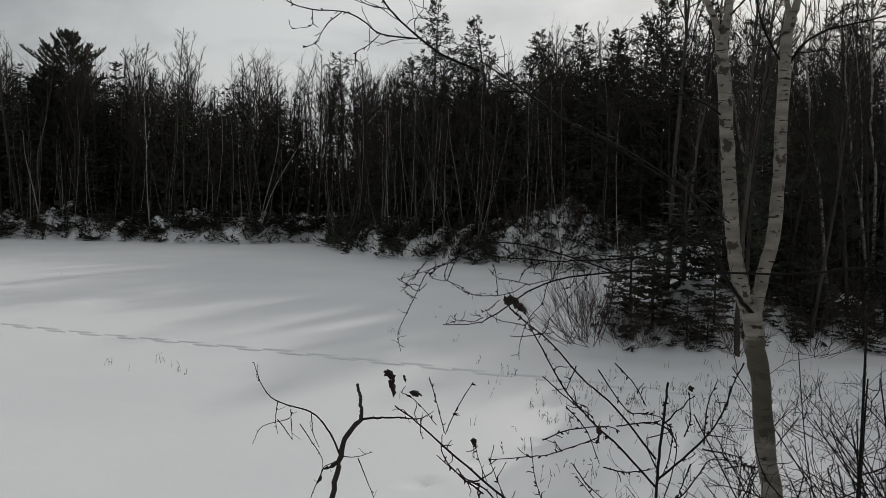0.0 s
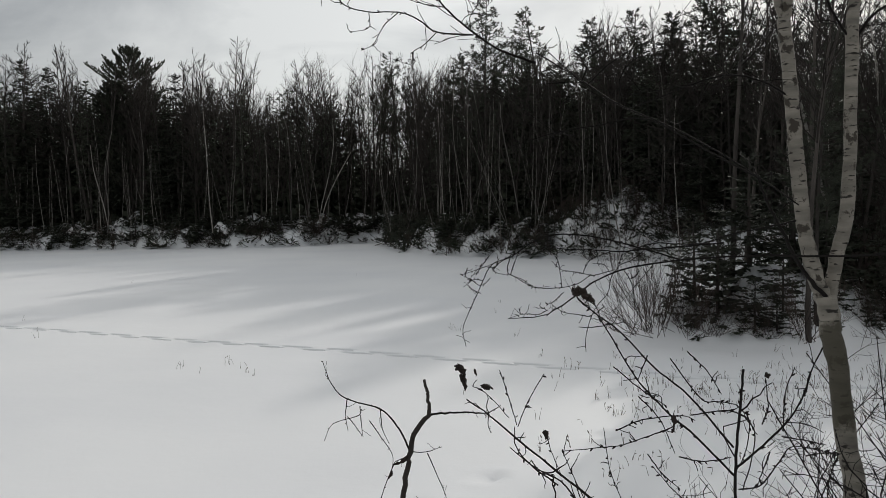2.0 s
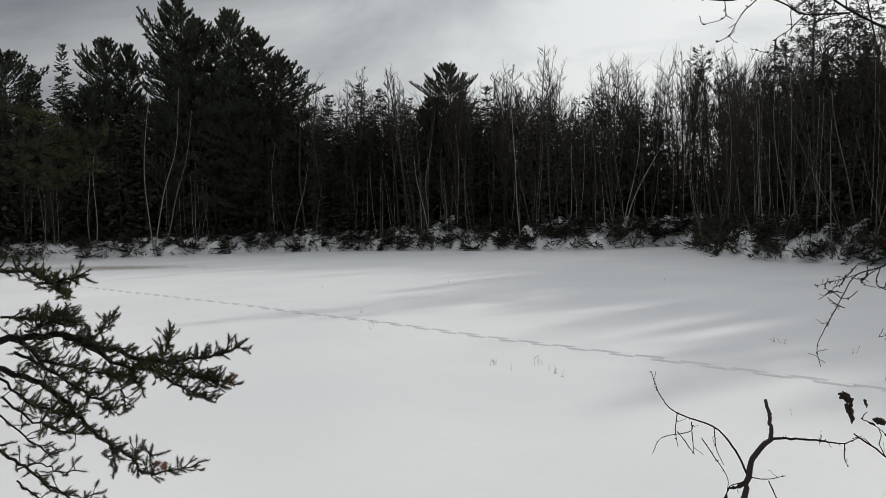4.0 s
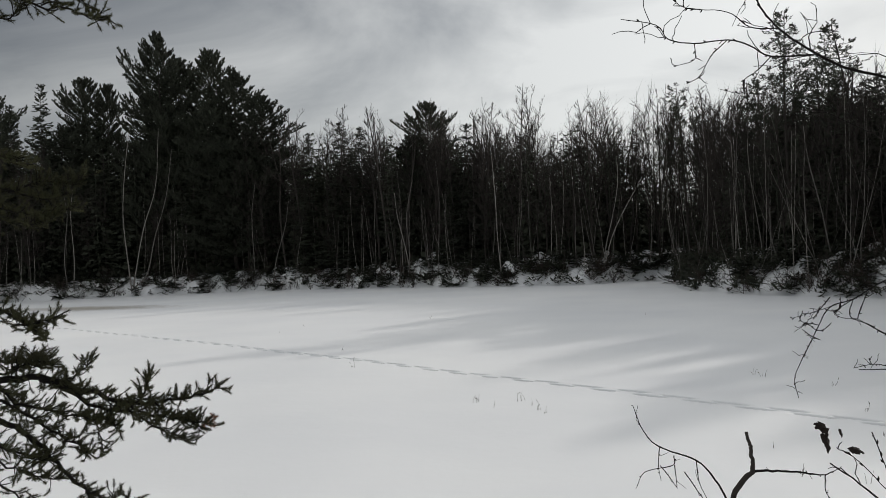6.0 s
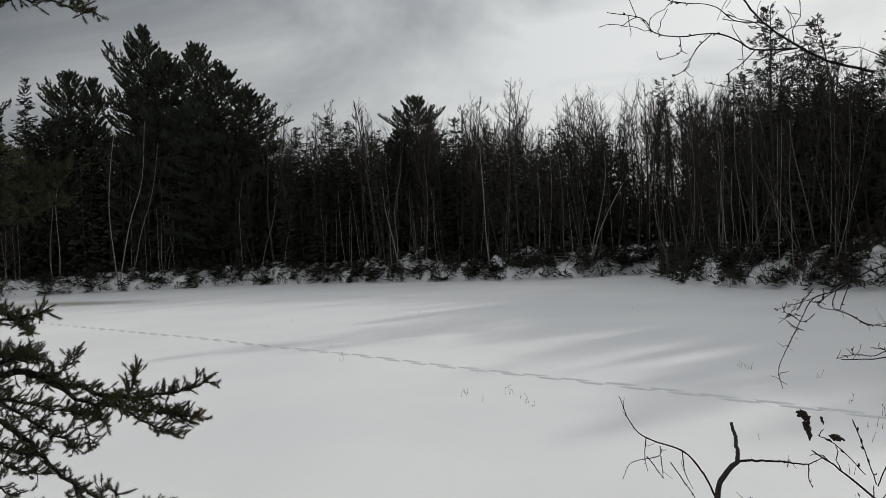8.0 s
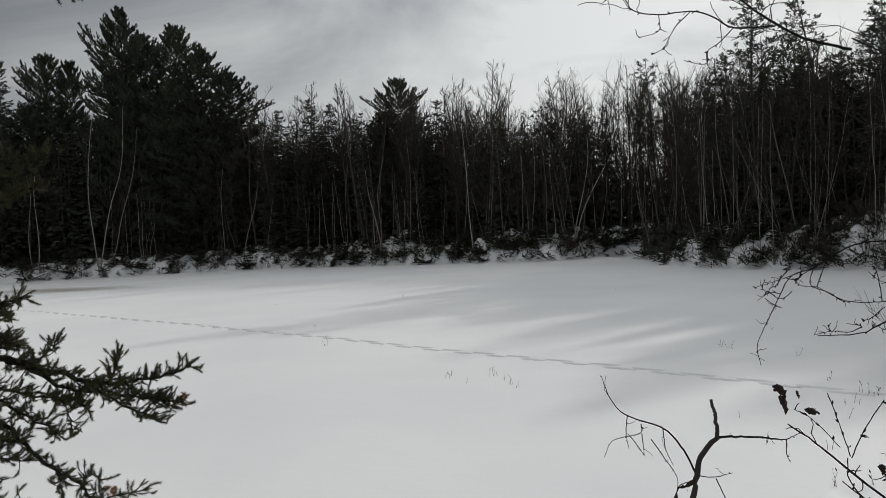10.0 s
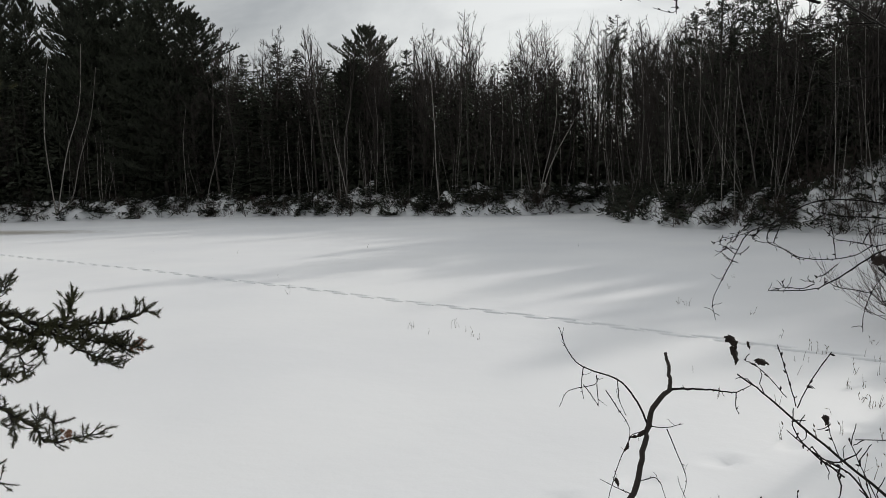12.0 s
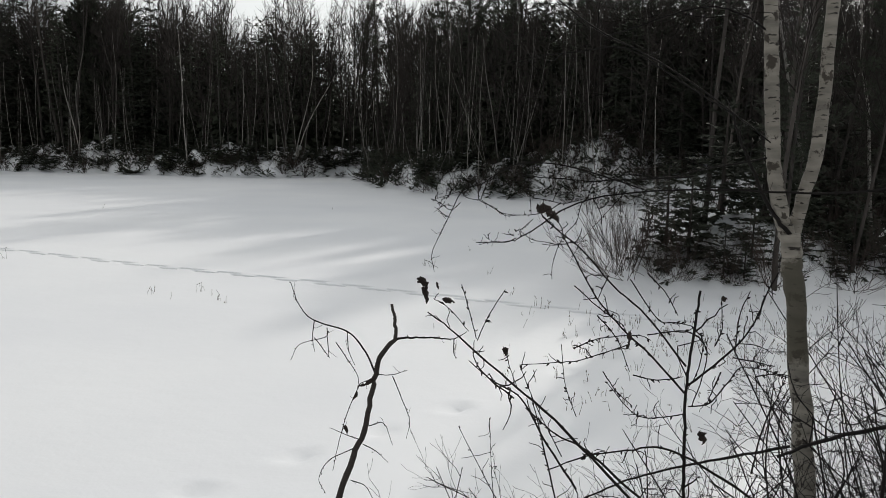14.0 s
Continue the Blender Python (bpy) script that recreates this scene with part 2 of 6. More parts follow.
# ---- mesh tools ----
class Geo:
    """Gathers tubes and blades into one mesh."""

    def __init__(self):
        self.v, self.f = [], []

    def tube(self, pts, radii, sides=5):
        pts = [Vector(p) for p in pts]
        base, k, a = len(self.v), len(pts), None
        for i, p in enumerate(pts):
            d = (pts[min(i + 1, k - 1)] - pts[max(i - 1, 0)]).normalized()
            if a is None:
                a = d.cross(Vector((0, 0, 1)) if abs(d.z) < 0.9 else Vector((1, 0, 0)))
            a = (a - d * a.dot(d)).normalized()
            b = d.cross(a)
            for j in range(sides):
                w = 2 * math.pi * j / sides
                self.v.append(tuple(p + radii[i] * (math.cos(w) * a + math.sin(w) * b)))
        for i in range(k - 1):
            for j in range(sides):
                q, r = base + i * sides + j, base + i * sides + (j + 1) % sides
                self.f.append((q, r, r + sides, q + sides))
        self.f.append(tuple(base + (k - 1) * sides + j for j in range(sides)))

    def blade(self, p, d, length, width, flat=None):
        """A thin leaf-shaped blade from p along d."""
        d = d.normalized()
        s = d.cross(flat if flat is not None else Vector((0, 0, 1)))
        s = s.normalized() if s.length > 1e-4 else Vector((1, 0, 0))
        b, m = len(self.v), p + d * (0.45 * length)
        self.v += [tuple(p), tuple(m + s * width / 2), tuple(p + d * length), tuple(m - s * width / 2)]
        self.f += [(b, b + 1, b + 2), (b, b + 2, b + 3)]

    def needle(self, p, d, length, width, side):
        b, s = len(self.v), side * width / 2
        self.v += [tuple(p - s), tuple(p + s), tuple(p + d * length)]
        self.f.append((b, b + 1, b + 2))

    def add(self, other, m):
        b = len(self.v)
        q = np.array(other.v) @ np.array(m.to_3x3()).T + np.array(m.translation)
        self.v += q.tolist()
        self.f += [tuple(b + i for i in f) for f in other.f]

    def mesh(self, name, mat, smooth=True):
        me = bpy.data.meshes.new(name)
        me.from_pydata(self.v, [], self.f)
        me.materials.append(mat)
        if smooth:
            me.shade_smooth()
        me.update()
        return me


class Mass:
    """Many turned and scaled copies of a few forms, joined into one mesh."""

    def __init__(self):
        self.v, self.f, self.n = [], [], 0

    def add(self, form, x, y, z, turn, scale, width=1.0):
        if not hasattr(form, "tri"):
            form.tri = np.array([(f[0], f[i], f[i + 1]) for f in form.f for i in range(1, len(f) - 1)], np.int32)
            form.arr = np.array(form.v)
        c, s = math.cos(turn) * scale * width, math.sin(turn) * scale * width
        self.v.append(form.arr @ np.array([[c, s, 0], [-s, c, 0], [0, 0, scale]]) + np.array([x, y, z]))
        self.f.append(form.tri + self.n)
        self.n += len(form.arr)

    def mesh(self, name, mat):
        v, f, me = np.concatenate(self.v), np.concatenate(self.f), bpy.data.meshes.new(name)
        me.vertices.add(len(v)), me.loops.add(f.size), me.polygons.add(len(f))
        me.vertices.foreach_set("co", v.astype(np.float32).ravel())
        me.loops.foreach_set("vertex_index", f.ravel())
        me.polygons.foreach_set("loop_start", np.arange(0, f.size, 3, dtype=np.int32))
        me.materials.append(mat)
        me.update(calc_edges=True)
        return me


def part(name, geo, mat, parent, label="", smooth=True):
    ob = new(name, geo.mesh(name, mat, smooth))
    ob.parent = parent
    return tagged(ob, label) if label else ob


def thing(name, label, category, m=None, group=""):
    ob = tagged(new(name), label, category, group)
    ob.empty_display_size = 0.2
    if m is not None:
        ob.matrix_basis = m
    return ob


def rnd_dir(r, tilt_lo, tilt_hi, az=None):
    """A direction tilted from the vertical by so many degrees."""
    a = r.uniform(0, 2 * math.pi) if az is None else az
    t = radians(r.uniform(tilt_lo, tilt_hi))
    return Vector((math.sin(t) * math.cos(a), math.sin(t) * math.sin(a), math.cos(t)))


def wander(r, start, d, length, n, wiggle, lift=0.0):
    """A wavering line of n + 1 points."""
    pts, p, d = [Vector(start)], Vector(start), Vector(d).normalized()
    for _ in range(n):
        d = (d + Vector((r.gauss(0, wiggle), r.gauss(0, wiggle), r.gauss(0, wiggle) + lift))).normalized()
        p = p + d * (length / n)
        pts.append(p.copy())
    return pts


def taper(a, b, n):
    return [a + (b - a) * i / n for i in range(n + 1)]


def along(pts, u):
    x = u * (len(pts) - 1)
    i = min(int(x), len(pts) - 2)
    return pts[i].lerp(pts[i + 1], x - i), (pts[i + 1] - pts[i]).normalized()


def smooth_line(pts, each=5):
    """A Catmull-Rom line through a few points."""
    pts = [Vector(p) for p in pts]
    ext = [2 * pts[0] - pts[1], *pts, 2 * pts[-1] - pts[-2]]
    out = []
    for i in range(1, len(ext) - 2):
        a, b, c, d = ext[i - 1:i + 3]
        for j in range(each):
            t = j / each
            out.append(0.5 * (2 * b + (c - a) * t + (2 * a - 5 * b + 4 * c - d) * t * t + (3 * b - a - 3 * c + d) * t ** 3))
    return out + [pts[-1]]
# ---- the ground: pond, banks and land in one sheet ----
SHORE = [(-85, 24), (-72, 38), (-62, 48), (-54, 53), (-45, 55.5), (-36, 55.2), (-26.4, 53.3), (-19, 51.3), (-13.6, 51), (-11, 54.5), (-8.6, 53.5), (-5.2, 42),
         (-2.0, 37.6), (1.0, 35.6), (5.2, 32.6), (9.5, 29), (10.5, 22), (5.5, 18.0), (2.4, 14.6), (2.3, 13.3), (3.2, 12.9), (4.7, 12.4), (6.2, 13.0),
         (8.0, 13.6), (12, 13.8), (20, 14.6), (24, 9), (14, 6.2), (8, 5.6), (3, 4.9), (0, 4.4), (-4, 3.2), (-12, 1.0), (-40, -6), (-70, -2)]
TRACK_A, TRACK_B = Vector((-36.0, 25.08)), Vector((7.0, 9.1))
TRACK_LEN = (TRACK_B - TRACK_A).length
TRACK_X = (TRACK_B - TRACK_A) / TRACK_LEN
TRACK_Y = Vector((-TRACK_X.y, TRACK_X.x))
MOUNDS = [(6.2, 36.2, 2.6, 1.9, 1.25), (-28.5, 58.0, 1.5, 1.2, 0.75), (9.0, 35.0, 2.5, 2.0, 0.5), (-43.5, 59.0, 2.0, 1.4, 0.5), (-18, 55.0, 2.5, 1.2, 0.35), (5.0, 14.6, 2.0, 1.0, 0.45)]


def shore_distance(x, y):
    """Metres outside the pond's edge (inside: minus)."""
    best, inside = np.full(x.shape, 1e9), np.zeros(x.shape, bool)
    for (ax, ay), (bx, by) in zip(SHORE, SHORE[1:] + SHORE[:1]):
        dx, dy = bx - ax, by - ay
        t = np.clip(((x - ax) * dx + (y - ay) * dy) / (dx * dx + dy * dy), 0, 1)
        best = np.minimum(best, np.hypot(x - ax - t * dx, y - ay - t * dy))
        with np.errstate(divide="ignore", invalid="ignore"):
            inside ^= ((ay > y) != (by > y)) & (x < dx * (y - ay) / (by - ay + 1e-12) + ax)
    return np.where(inside, -best, best)


def waves(x, y, seed, scale, octaves=4):
    """Cheap smooth noise from turned sine waves."""
    r, out, amp = np.random.RandomState(seed), np.zeros_like(x), 1.0
    for o in range(octaves):
        for _ in range(4):
            a, ph = r.uniform(0, 2 * np.pi, 2)
            k = r.uniform(0.7, 1.4) * 2 * np.pi / scale * 1.9 ** o
            out += amp * np.sin(k * (x * np.cos(a) + y * np.sin(a)) + ph + 0.8 * np.sin(0.37 * k * (y * np.cos(a) - x * np.sin(a)) + 2 * ph)) / 4
        amp *= 0.55
    return out


def ground_height(x, y):
    x, y = np.asarray(x, float), np.asarray(y, float)
    d = shore_distance(x, y)
    near = np.exp(-((x - 0) ** 2 + (y + 1) ** 2) / 200.0)
    wide = 1.0 * (1 - near) + 3.2 * near
    low = np.exp(-((x - 12) ** 2 + (y - 17) ** 2) / 90.0)
    rise = (1.85 - 1.0 * low - 0.95 * near) * (1 - np.exp(-np.maximum(d, 0) / wide))
    bumpy = np.clip(d / 1.0, 0, 1) * (1 - near) * (0.28 - 0.15 * low)
    z = rise + bumpy * (waves(x, y, 5, 2.6, 4) + 0.9 * waves(x, y, 6, 1.3, 3)) + np.clip(d - 3, 0, 60) * 0.015 * (1 - near)
    for mx, my, sx, sy, h in MOUNDS:
        z += h * np.exp(-((x - mx) / sx) ** 2 - ((y - my) / sy) ** 2) * np.clip(d / 0.8, 0, 1) * (1 + 0.22 * waves(x, y, 9, 1.7, 3))
    z += 0.018 * waves(x, y, 3, 7.0, 3) * np.clip(-d / 2, 0, 1)
    return z


def lines(*runs):
    """Grid lines from runs of (start, end, step)."""
    return np.unique(np.round(np.concatenate([np.arange(a, b, s) for a, b, s in runs]), 4))


def build_ground():
    far = np.array([60, 75, 100, 140, 200, 320, 550, 1000, 2200])
    s = np.r_[-far[::-1] - 20, lines((-75, -8, 0.5), (-8, 0, 0.3), (0, TRACK_LEN + 2, 0.10), (TRACK_LEN + 2, 62, 0.45)), far + 4]
    u = np.r_[-far[::-1], lines((-58, -20, 1.2), (-20, -9, 0.5), (-9, -2.2, 0.11), (-2.2, -0.4, 0.2), (-0.4, -0.15, 0.06), (-0.15, 0.151, 0.0155), (0.16, 0.4, 0.06), (0.4, 4, 0.25), (4, 16, 0.5), (16, 46, 0.36), (46, 60, 0.8)), far + 2]
    S, U = np.meshgrid(s, u, indexing="ij")
    bow = 0.45 * np.clip(1 - ((S - 21) / 20) ** 2, 0, 1) * np.exp(-(U / 5) ** 2)
    X = TRACK_A.x + S * TRACK_X.x + (U + bow) * TRACK_Y.x
    Y = TRACK_A.y + S * TRACK_X.y + (U + bow) * TRACK_Y.y
    Z = ground_height(X, Y)
    # the animal's track: long drag prints in two rows, a stride of 0.92 m
    r = random.Random(4)
    k, side, dent = 0.5, 1, np.zeros_like(Z)
    while k < TRACK_LEN + 0.5:
        half = r.uniform(0.19, 0.235)
        sel = np.abs(s - k) < half * 1.3
        du = U[sel] - side * 0.078 - r.uniform(-0.012, 0.012) - 0.05 * (S[sel] - k)
        dent[sel] += np.exp(-(du / 0.046) ** 4) * np.exp(-((S[sel] - k) / half) ** 6)
        k, side = k + r.uniform(0.43, 0.49), -side
    Z -= 0.22 * np.clip(dent, 0, 1)
    Z += 0.004 * np.exp(-(np.abs(U) / 0.24) ** 4) * (S > 0) * (S < TRACK_LEN) * (1 - np.clip(dent, 0, 1))
    # a line of single boot-sized prints nearer the bank
    for i in range(7):
        px, py = -1.95 + i * 0.60, 4.9 + i * 0.63 + r.uniform(-0.06, 0.06)
        a = radians(43 + r.uniform(-12, 12))
        ex, ey = (X - px) * math.cos(a) + (Y - py) * math.sin(a), -(X - px) * math.sin(a) + (Y - py) * math.cos(a)
        Z -= 0.06 * np.exp(-((ex / 0.12) ** 2 + (ey / 0.075) ** 2) ** 2)
        Z += 0.014 * np.exp(-((ex - 0.15) / 0.1) ** 2 - (ey / 0.1) ** 2)
    ns, nu = S.shape
    idx = np.arange(ns * nu).reshape(ns, nu)
    faces = np.stack([idx[:-1, :-1], idx[1:, :-1], idx[1:, 1:], idx[:-1, 1:]], -1).reshape(-1, 4)
    me = bpy.data.meshes.new("ground")
    me.from_pydata(np.stack([X, Y, Z], -1).reshape(-1, 3).tolist(), [], faces.tolist())
    me.materials.append(SNOW)
    me.shade_smooth()
    return tagged(new("ground", me), "snow-covered frozen pond with a line of animal tracks, and its banks", "snowy ground", kind="structure")


build_ground()


GRID_X, GRID_Y, GRID_STEP = -112.0, -8.0, 0.2
GRID = ground_height(*np.meshgrid(np.arange(GRID_X, 66, GRID_STEP), np.arange(GRID_Y, 108, GRID_STEP), indexing="ij"))


def level(x, y):
    """The ground's height, between the points of a grid."""
    u, v = (x - GRID_X) / GRID_STEP, (y - GRID_Y) / GRID_STEP
    i, j = int(u), int(v)
    if u < 0 or v < 0 or i + 1 >= GRID.shape[0] or j + 1 >= GRID.shape[1]:
        return float(ground_height(np.array([x]), np.array([y]))[0])
    u, v = u - i, v - j
    return float((1 - u) * ((1 - v) * GRID[i, j] + v * GRID[i, j + 1]) + u * ((1 - v) * GRID[i + 1, j] + v * GRID[i + 1, j + 1]))


# ---- kinds of tree ----
def shoot(g, r, start, way, length, thick, depth, kids, lift=0.1):
    """A leafless branch that rises towards its tip, with branches of its own."""
    n = 3 if depth > 1 else 2 if depth else 1
    line = wander(r, start, way, length, n, 0.15, lift)
    g.tube(line, taper(thick, max(0.0035, thick * 0.4), n), 3)
    if not depth:
        return
    for i in range(kids):
        u = 0.18 + 0.80 * (i + r.random()) / kids
        p, d = along(line, u)
        fork = d + rnd_dir(r, 25, 85) * r.uniform(0.55, 0.95)
        shoot(g, r, p, fork, length * r.uniform(0.32, 0.56) * (1.2 - 0.5 * u), max(0.0045, thick * 0.5), depth - 1, max(3, kids - 2), lift)


def bare_tree_parts(seed, height, spread=0.30, stems=20, lean=2.0, trunk_r=0.085, fork=0.62):
    """A leafless hardwood: a clean stem, rising limbs and a fan of fine twigs. Returns trunk and crown."""
    r, trunk, crown = random.Random(seed), Geo(), Geo()
    line = wander(r, (0, 0, -0.3), rnd_dir(r, 0, lean), height * 0.97, 9, 0.03, 0.03)
    trunk.tube(line, taper(trunk_r, 0.014, 9), 6)
    if fork < 0.9:
        p, d = along(line, fork)
        second = wander(r, p, d + rnd_dir(r, 15, 35), height * (0.94 - fork), 5, 0.04, 0.08)
        trunk.tube(second, taper(trunk_r * 0.5, 0.01, 5), 5)
        for i in range(stems // 3):
            q, e = along(second, 0.2 + 0.78 * (i + r.random()) / (stems // 3))
            shoot(crown, r, q, e * 0.5 + rnd_dir(r, 25, 60), height * spread * r.uniform(0.3, 0.5), 0.016, 2, 5)
    for i in range(stems):
        u = 0.48 + 0.50 * (i + r.random()) / stems
        p, d = along(line, u)
        reach = height * spread * min(1.0, 1.7 * (1.08 - u)) * r.uniform(0.5, 1.0)
        shoot(crown, r, p, d * 0.25 + rnd_dir(r, 36, 80), reach, 0.020 * (1.2 - u) + 0.010, 2, 7, 0.16)
    return trunk, crown


def thin_birch_parts(seed, height, lean=9.0):
    """A slender pale stem with a few fine branches."""
    r, trunk, crown = random.Random(seed), Geo(), Geo()
    line = wander(r, (0, 0, -0.2), rnd_dir(r, lean * 0.3, lean), height, 8, 0.075, 0.02)
    trunk.tube(line, taper(0.030, 0.008, 8), 5)
    for i in range(16):
        u = 0.25 + 0.73 * (i + r.random()) / 16
        p, d = along(line, u)
        tw = wander(r, p, d + rnd_dir(r, 40, 80), height * 0.16 * (1.15 - u) + 0.3, 3, 0.1, 0.1)
        crown.tube(tw, taper(0.012, 0.004, 3), 3)
        for _ in range(4):
            a, e = along(tw, r.uniform(0.3, 1))
            crown.tube([a, a + (e + 0.7 * rnd_dir(r, 0, 90)).normalized() * r.uniform(0.2, 0.5)], (0.006, 0.004), 3)
    return trunk, crown


def spruce_parts(seed, height, width=0.17, full=1.0, bare_foot=0.12, droop=0.25, spray=1.0, dens=1.0, column=1.0):
    """A conifer with whorls of drooping boughs and needled sprays."""
    r, trunk, crown = random.Random(seed), Geo(), Geo()
    line = wander(r, (0, 0, -0.3), (0, 0, 1), height, 6, 0.012)
    trunk.tube(line, taper(0.009 * height + 0.02, 0.012, 6), 6)
    levels = int(height * 3.8 * dens)
    for i in range(levels):
        u = bare_foot + (0.985 - bare_foot) * (i + r.random()) / levels
        p, _ = along(line, u)
        for _ in range(max(4, int(7 * full))):
            if r.random() > 0.9 * full:
                continue
            length = height * width * min(1.0, column * (1.03 - u)) ** 0.8 * r.uniform(0.55 / column, 1.2) + 0.12
            a = r.uniform(0, 2 * math.pi)
            d = Vector((math.cos(a), math.sin(a), r.uniform(-0.25, 0.15) - droop * (1 - u) + 0.5 * (u > 0.9)))
            bough = wander(r, p, d, length, 3, 0.05, 0.06)
            crown.tube(bough, [c * min(1.0, 0.2 + height / 12) for c in (0.016, 0.012, 0.008, 0.004)], 3)
            n = max(8, int(length * 15 * dens))
            for k in range(n):
                q, e = along(bough, 0.12 + 0.88 * (k + r.random()) / n)
                side = e.cross(Vector((0, 0, 1))) * (1 if k % 2 else -1)
                way = e + side * r.uniform(0.3, 1.1) + Vector((0, 0, r.uniform(-0.55, 0.35)))
                size = r.uniform(0.15, 0.30) * (0.6 + 0.5 * (1 - u)) * spray
                crown.blade(q, way, size, size * 0.52, Vector((r.gauss(0, 0.6), r.gauss(0, 0.6), 1)))
    return trunk, crown


def plume(g, r, line, n, size):
    """Needles in upturned brushes along the outer part of a limb."""
    for k in range(n):
        q, e = along(line, 0.30 + 0.70 * (k + r.random()) / n)
        for _ in range(4):
            w = (e * r.uniform(0.5, 1.3) + rnd_dir(r, 0, 95) * 0.8).normalized()
            g.blade(q + rnd_dir(r, 0, 180) * 0.05, w, size * r.uniform(0.7, 1.2), size * 0.34, Vector((r.gauss(0, 1), r.gauss(0, 1), 0.6)))


def white_pine_parts(seed, height, longest=4.6, slope=0.60, gaps=0.12):
    """A tall old pine: whorls of uneven limbs, bent upward at their tips, that carry plumes of needles."""
    r, trunk, crown = random.Random(seed), Geo(), Geo()
    line = wander(r, (0, 0, -0.3), (0, 0, 1), height, 8, 0.012)
    trunk.tube(line, taper(0.28, 0.03, 8), 8)
    z = height - 0.25
    while z > height * 0.10:
        p, _ = along(line, z / height)
        below = height - z
        strong, first = r.uniform(0.72, 1.12), r.uniform(0, 6.28)
        for j in range(6):
            if r.random() < gaps and below > 1.5:
                continue
            length = min(longest, 0.85 + slope * below) * strong * r.uniform(0.62, 1.1)
            a = first + 6.28 * j / 6 + r.gauss(0, 0.25)
            up = 1.2 * math.exp(-below / 2.0) + r.uniform(-0.05, 0.22) - 0.012 * below
            limb = wander(r, p, (math.cos(a), math.sin(a), up), length, 5, 0.05, 0.10)
            crown.tube(limb, taper(0.018 + 0.010 * length, 0.008, 5), 4)
            plume(crown, r, limb, int(6 + length * 5), 0.27)
            for k in range(int(2 + length * 2.6)):
                u = 0.25 + 0.72 * (k + r.random()) / int(2 + length * 2.6)
                q, e = along(limb, u)
                side = e.cross(Vector((0, 0, 1))) * (1 if k % 2 else -1)
                twig = wander(r, q, e + side * r.uniform(0.5, 1.2) + Vector((0, 0, r.uniform(0.0, 0.5))), length * 0.34 * (1.25 - u) + 0.25, 2, 0.08, 0.14)
                crown.tube(twig, (0.012, 0.008, 0.004), 3)
                plume(crown, r, twig, 5, 0.27)
        z -= r.uniform(0.38, 0.70)
    return trunk, crown


def jack_pine_parts(seed, height, reach=1.7, foot=0.30, n=120, droop=0.0):
    """A slim pine with an open ragged crown: thin crooked branches, short needles in clumps at their ends."""
    r, trunk, crown = random.Random(seed), Geo(), Geo()
    line = wander(r, (0, 0, -0.3), (0, 0, 1), height, 8, 0.015)
    trunk.tube(line, taper(0.11, 0.016, 8), 6)
    for i in range(n):
        u = foot + (0.99 - foot) * (i + r.random()) / n
        p, _ = along(line, u)
        length = reach * min(1.0, 0.16 + 2.6 * (1.0 - u)) * r.choice((0.5, 0.7, 0.85, 1.0, 1.2))
        a = r.uniform(0, 6.28)
        branch = wander(r, p, (math.cos(a), math.sin(a), r.uniform(0.0, 0.75) - droop), length, 4, 0.15, 0.05)
        crown.tube(branch, taper(0.020, 0.006, 4), 3)
        for k in range(int(3 + length * 5)):
            q, e = along(branch, r.uniform(0.3, 1.0))
            twig = wander(r, q, e + 0.9 * rnd_dir(r, 10, 110), r.uniform(0.14, 0.42), 2, 0.2, 0.1)
            crown.tube(twig, (0.007, 0.005, 0.004), 3)
            for _ in range(9):
                c, f = along(twig, r.uniform(0.45, 1.0))
                w = (f * 0.7 + rnd_dir(r, 0, 120)).normalized()
                crown.blade(c, w, r.uniform(0.08, 0.15), 0.045, Vector((r.gauss(0, 1), r.gauss(0, 1), 0.6)))
    return trunk, crown


def juniper_parts(seed, height=0.9, stems=30):
    """A low spreading evergreen: flat dark boughs that fan out over the snow."""
    r, wood, green = random.Random(seed), Geo(), Geo()
    for i in range(stems):
        a = r.uniform(0, 6.28)
        line = wander(r, (r.gauss(0, 0.1), r.gauss(0, 0.1), -0.05), (math.cos(a), math.sin(a), r.uniform(0.05, 1.1)), height * r.uniform(0.7, 1.7), 4, 0.12, -0.02)
        wood.tube(line, taper(0.016, 0.005, 4), 3)
        for k in range(16):
            q, e = along(line, 0.25 + 0.75 * (k + r.random()) / 16)
            side = e.cross(Vector((0, 0, 1))) * (1 if k % 2 else -1)
            for _ in range(2):
                way = e * r.uniform(0.4, 1.0) + side * r.uniform(0.2, 1.0) + Vector((0, 0, r.uniform(-0.35, 0.35)))
                green.blade(q, way, r.uniform(0.12, 0.26), 0.06, Vector((r.gauss(0, 0.4), r.gauss(0, 0.4), 1)))
    return wood, green


def bush_parts(seed, height, stems=14, spread=60, segs=3, twigs=5, thick=0.013):
    """A leafless many-stemmed bush."""
    r, wood = random.Random(seed), Geo()
    for _ in range(stems):
        line = wander(r, (r.gauss(0, 0.12), r.gauss(0, 0.12), -0.08), rnd_dir(r, 4, spread), height * r.uniform(0.55, 1.1), segs, 0.10, 0.05)
        wood.tube(line, taper(thick, thick * 0.35, segs), 3)
        for _ in range(twigs):
            p, d = along(line, r.uniform(0.25, 1))
            tw = wander(r, p, d + 0.7 * rnd_dir(r, 0, 90), height * r.uniform(0.14, 0.34), 1, 0.15, 0.05)
            wood.tube(tw, (thick * 0.5, thick * 0.25), 3)
    return wood


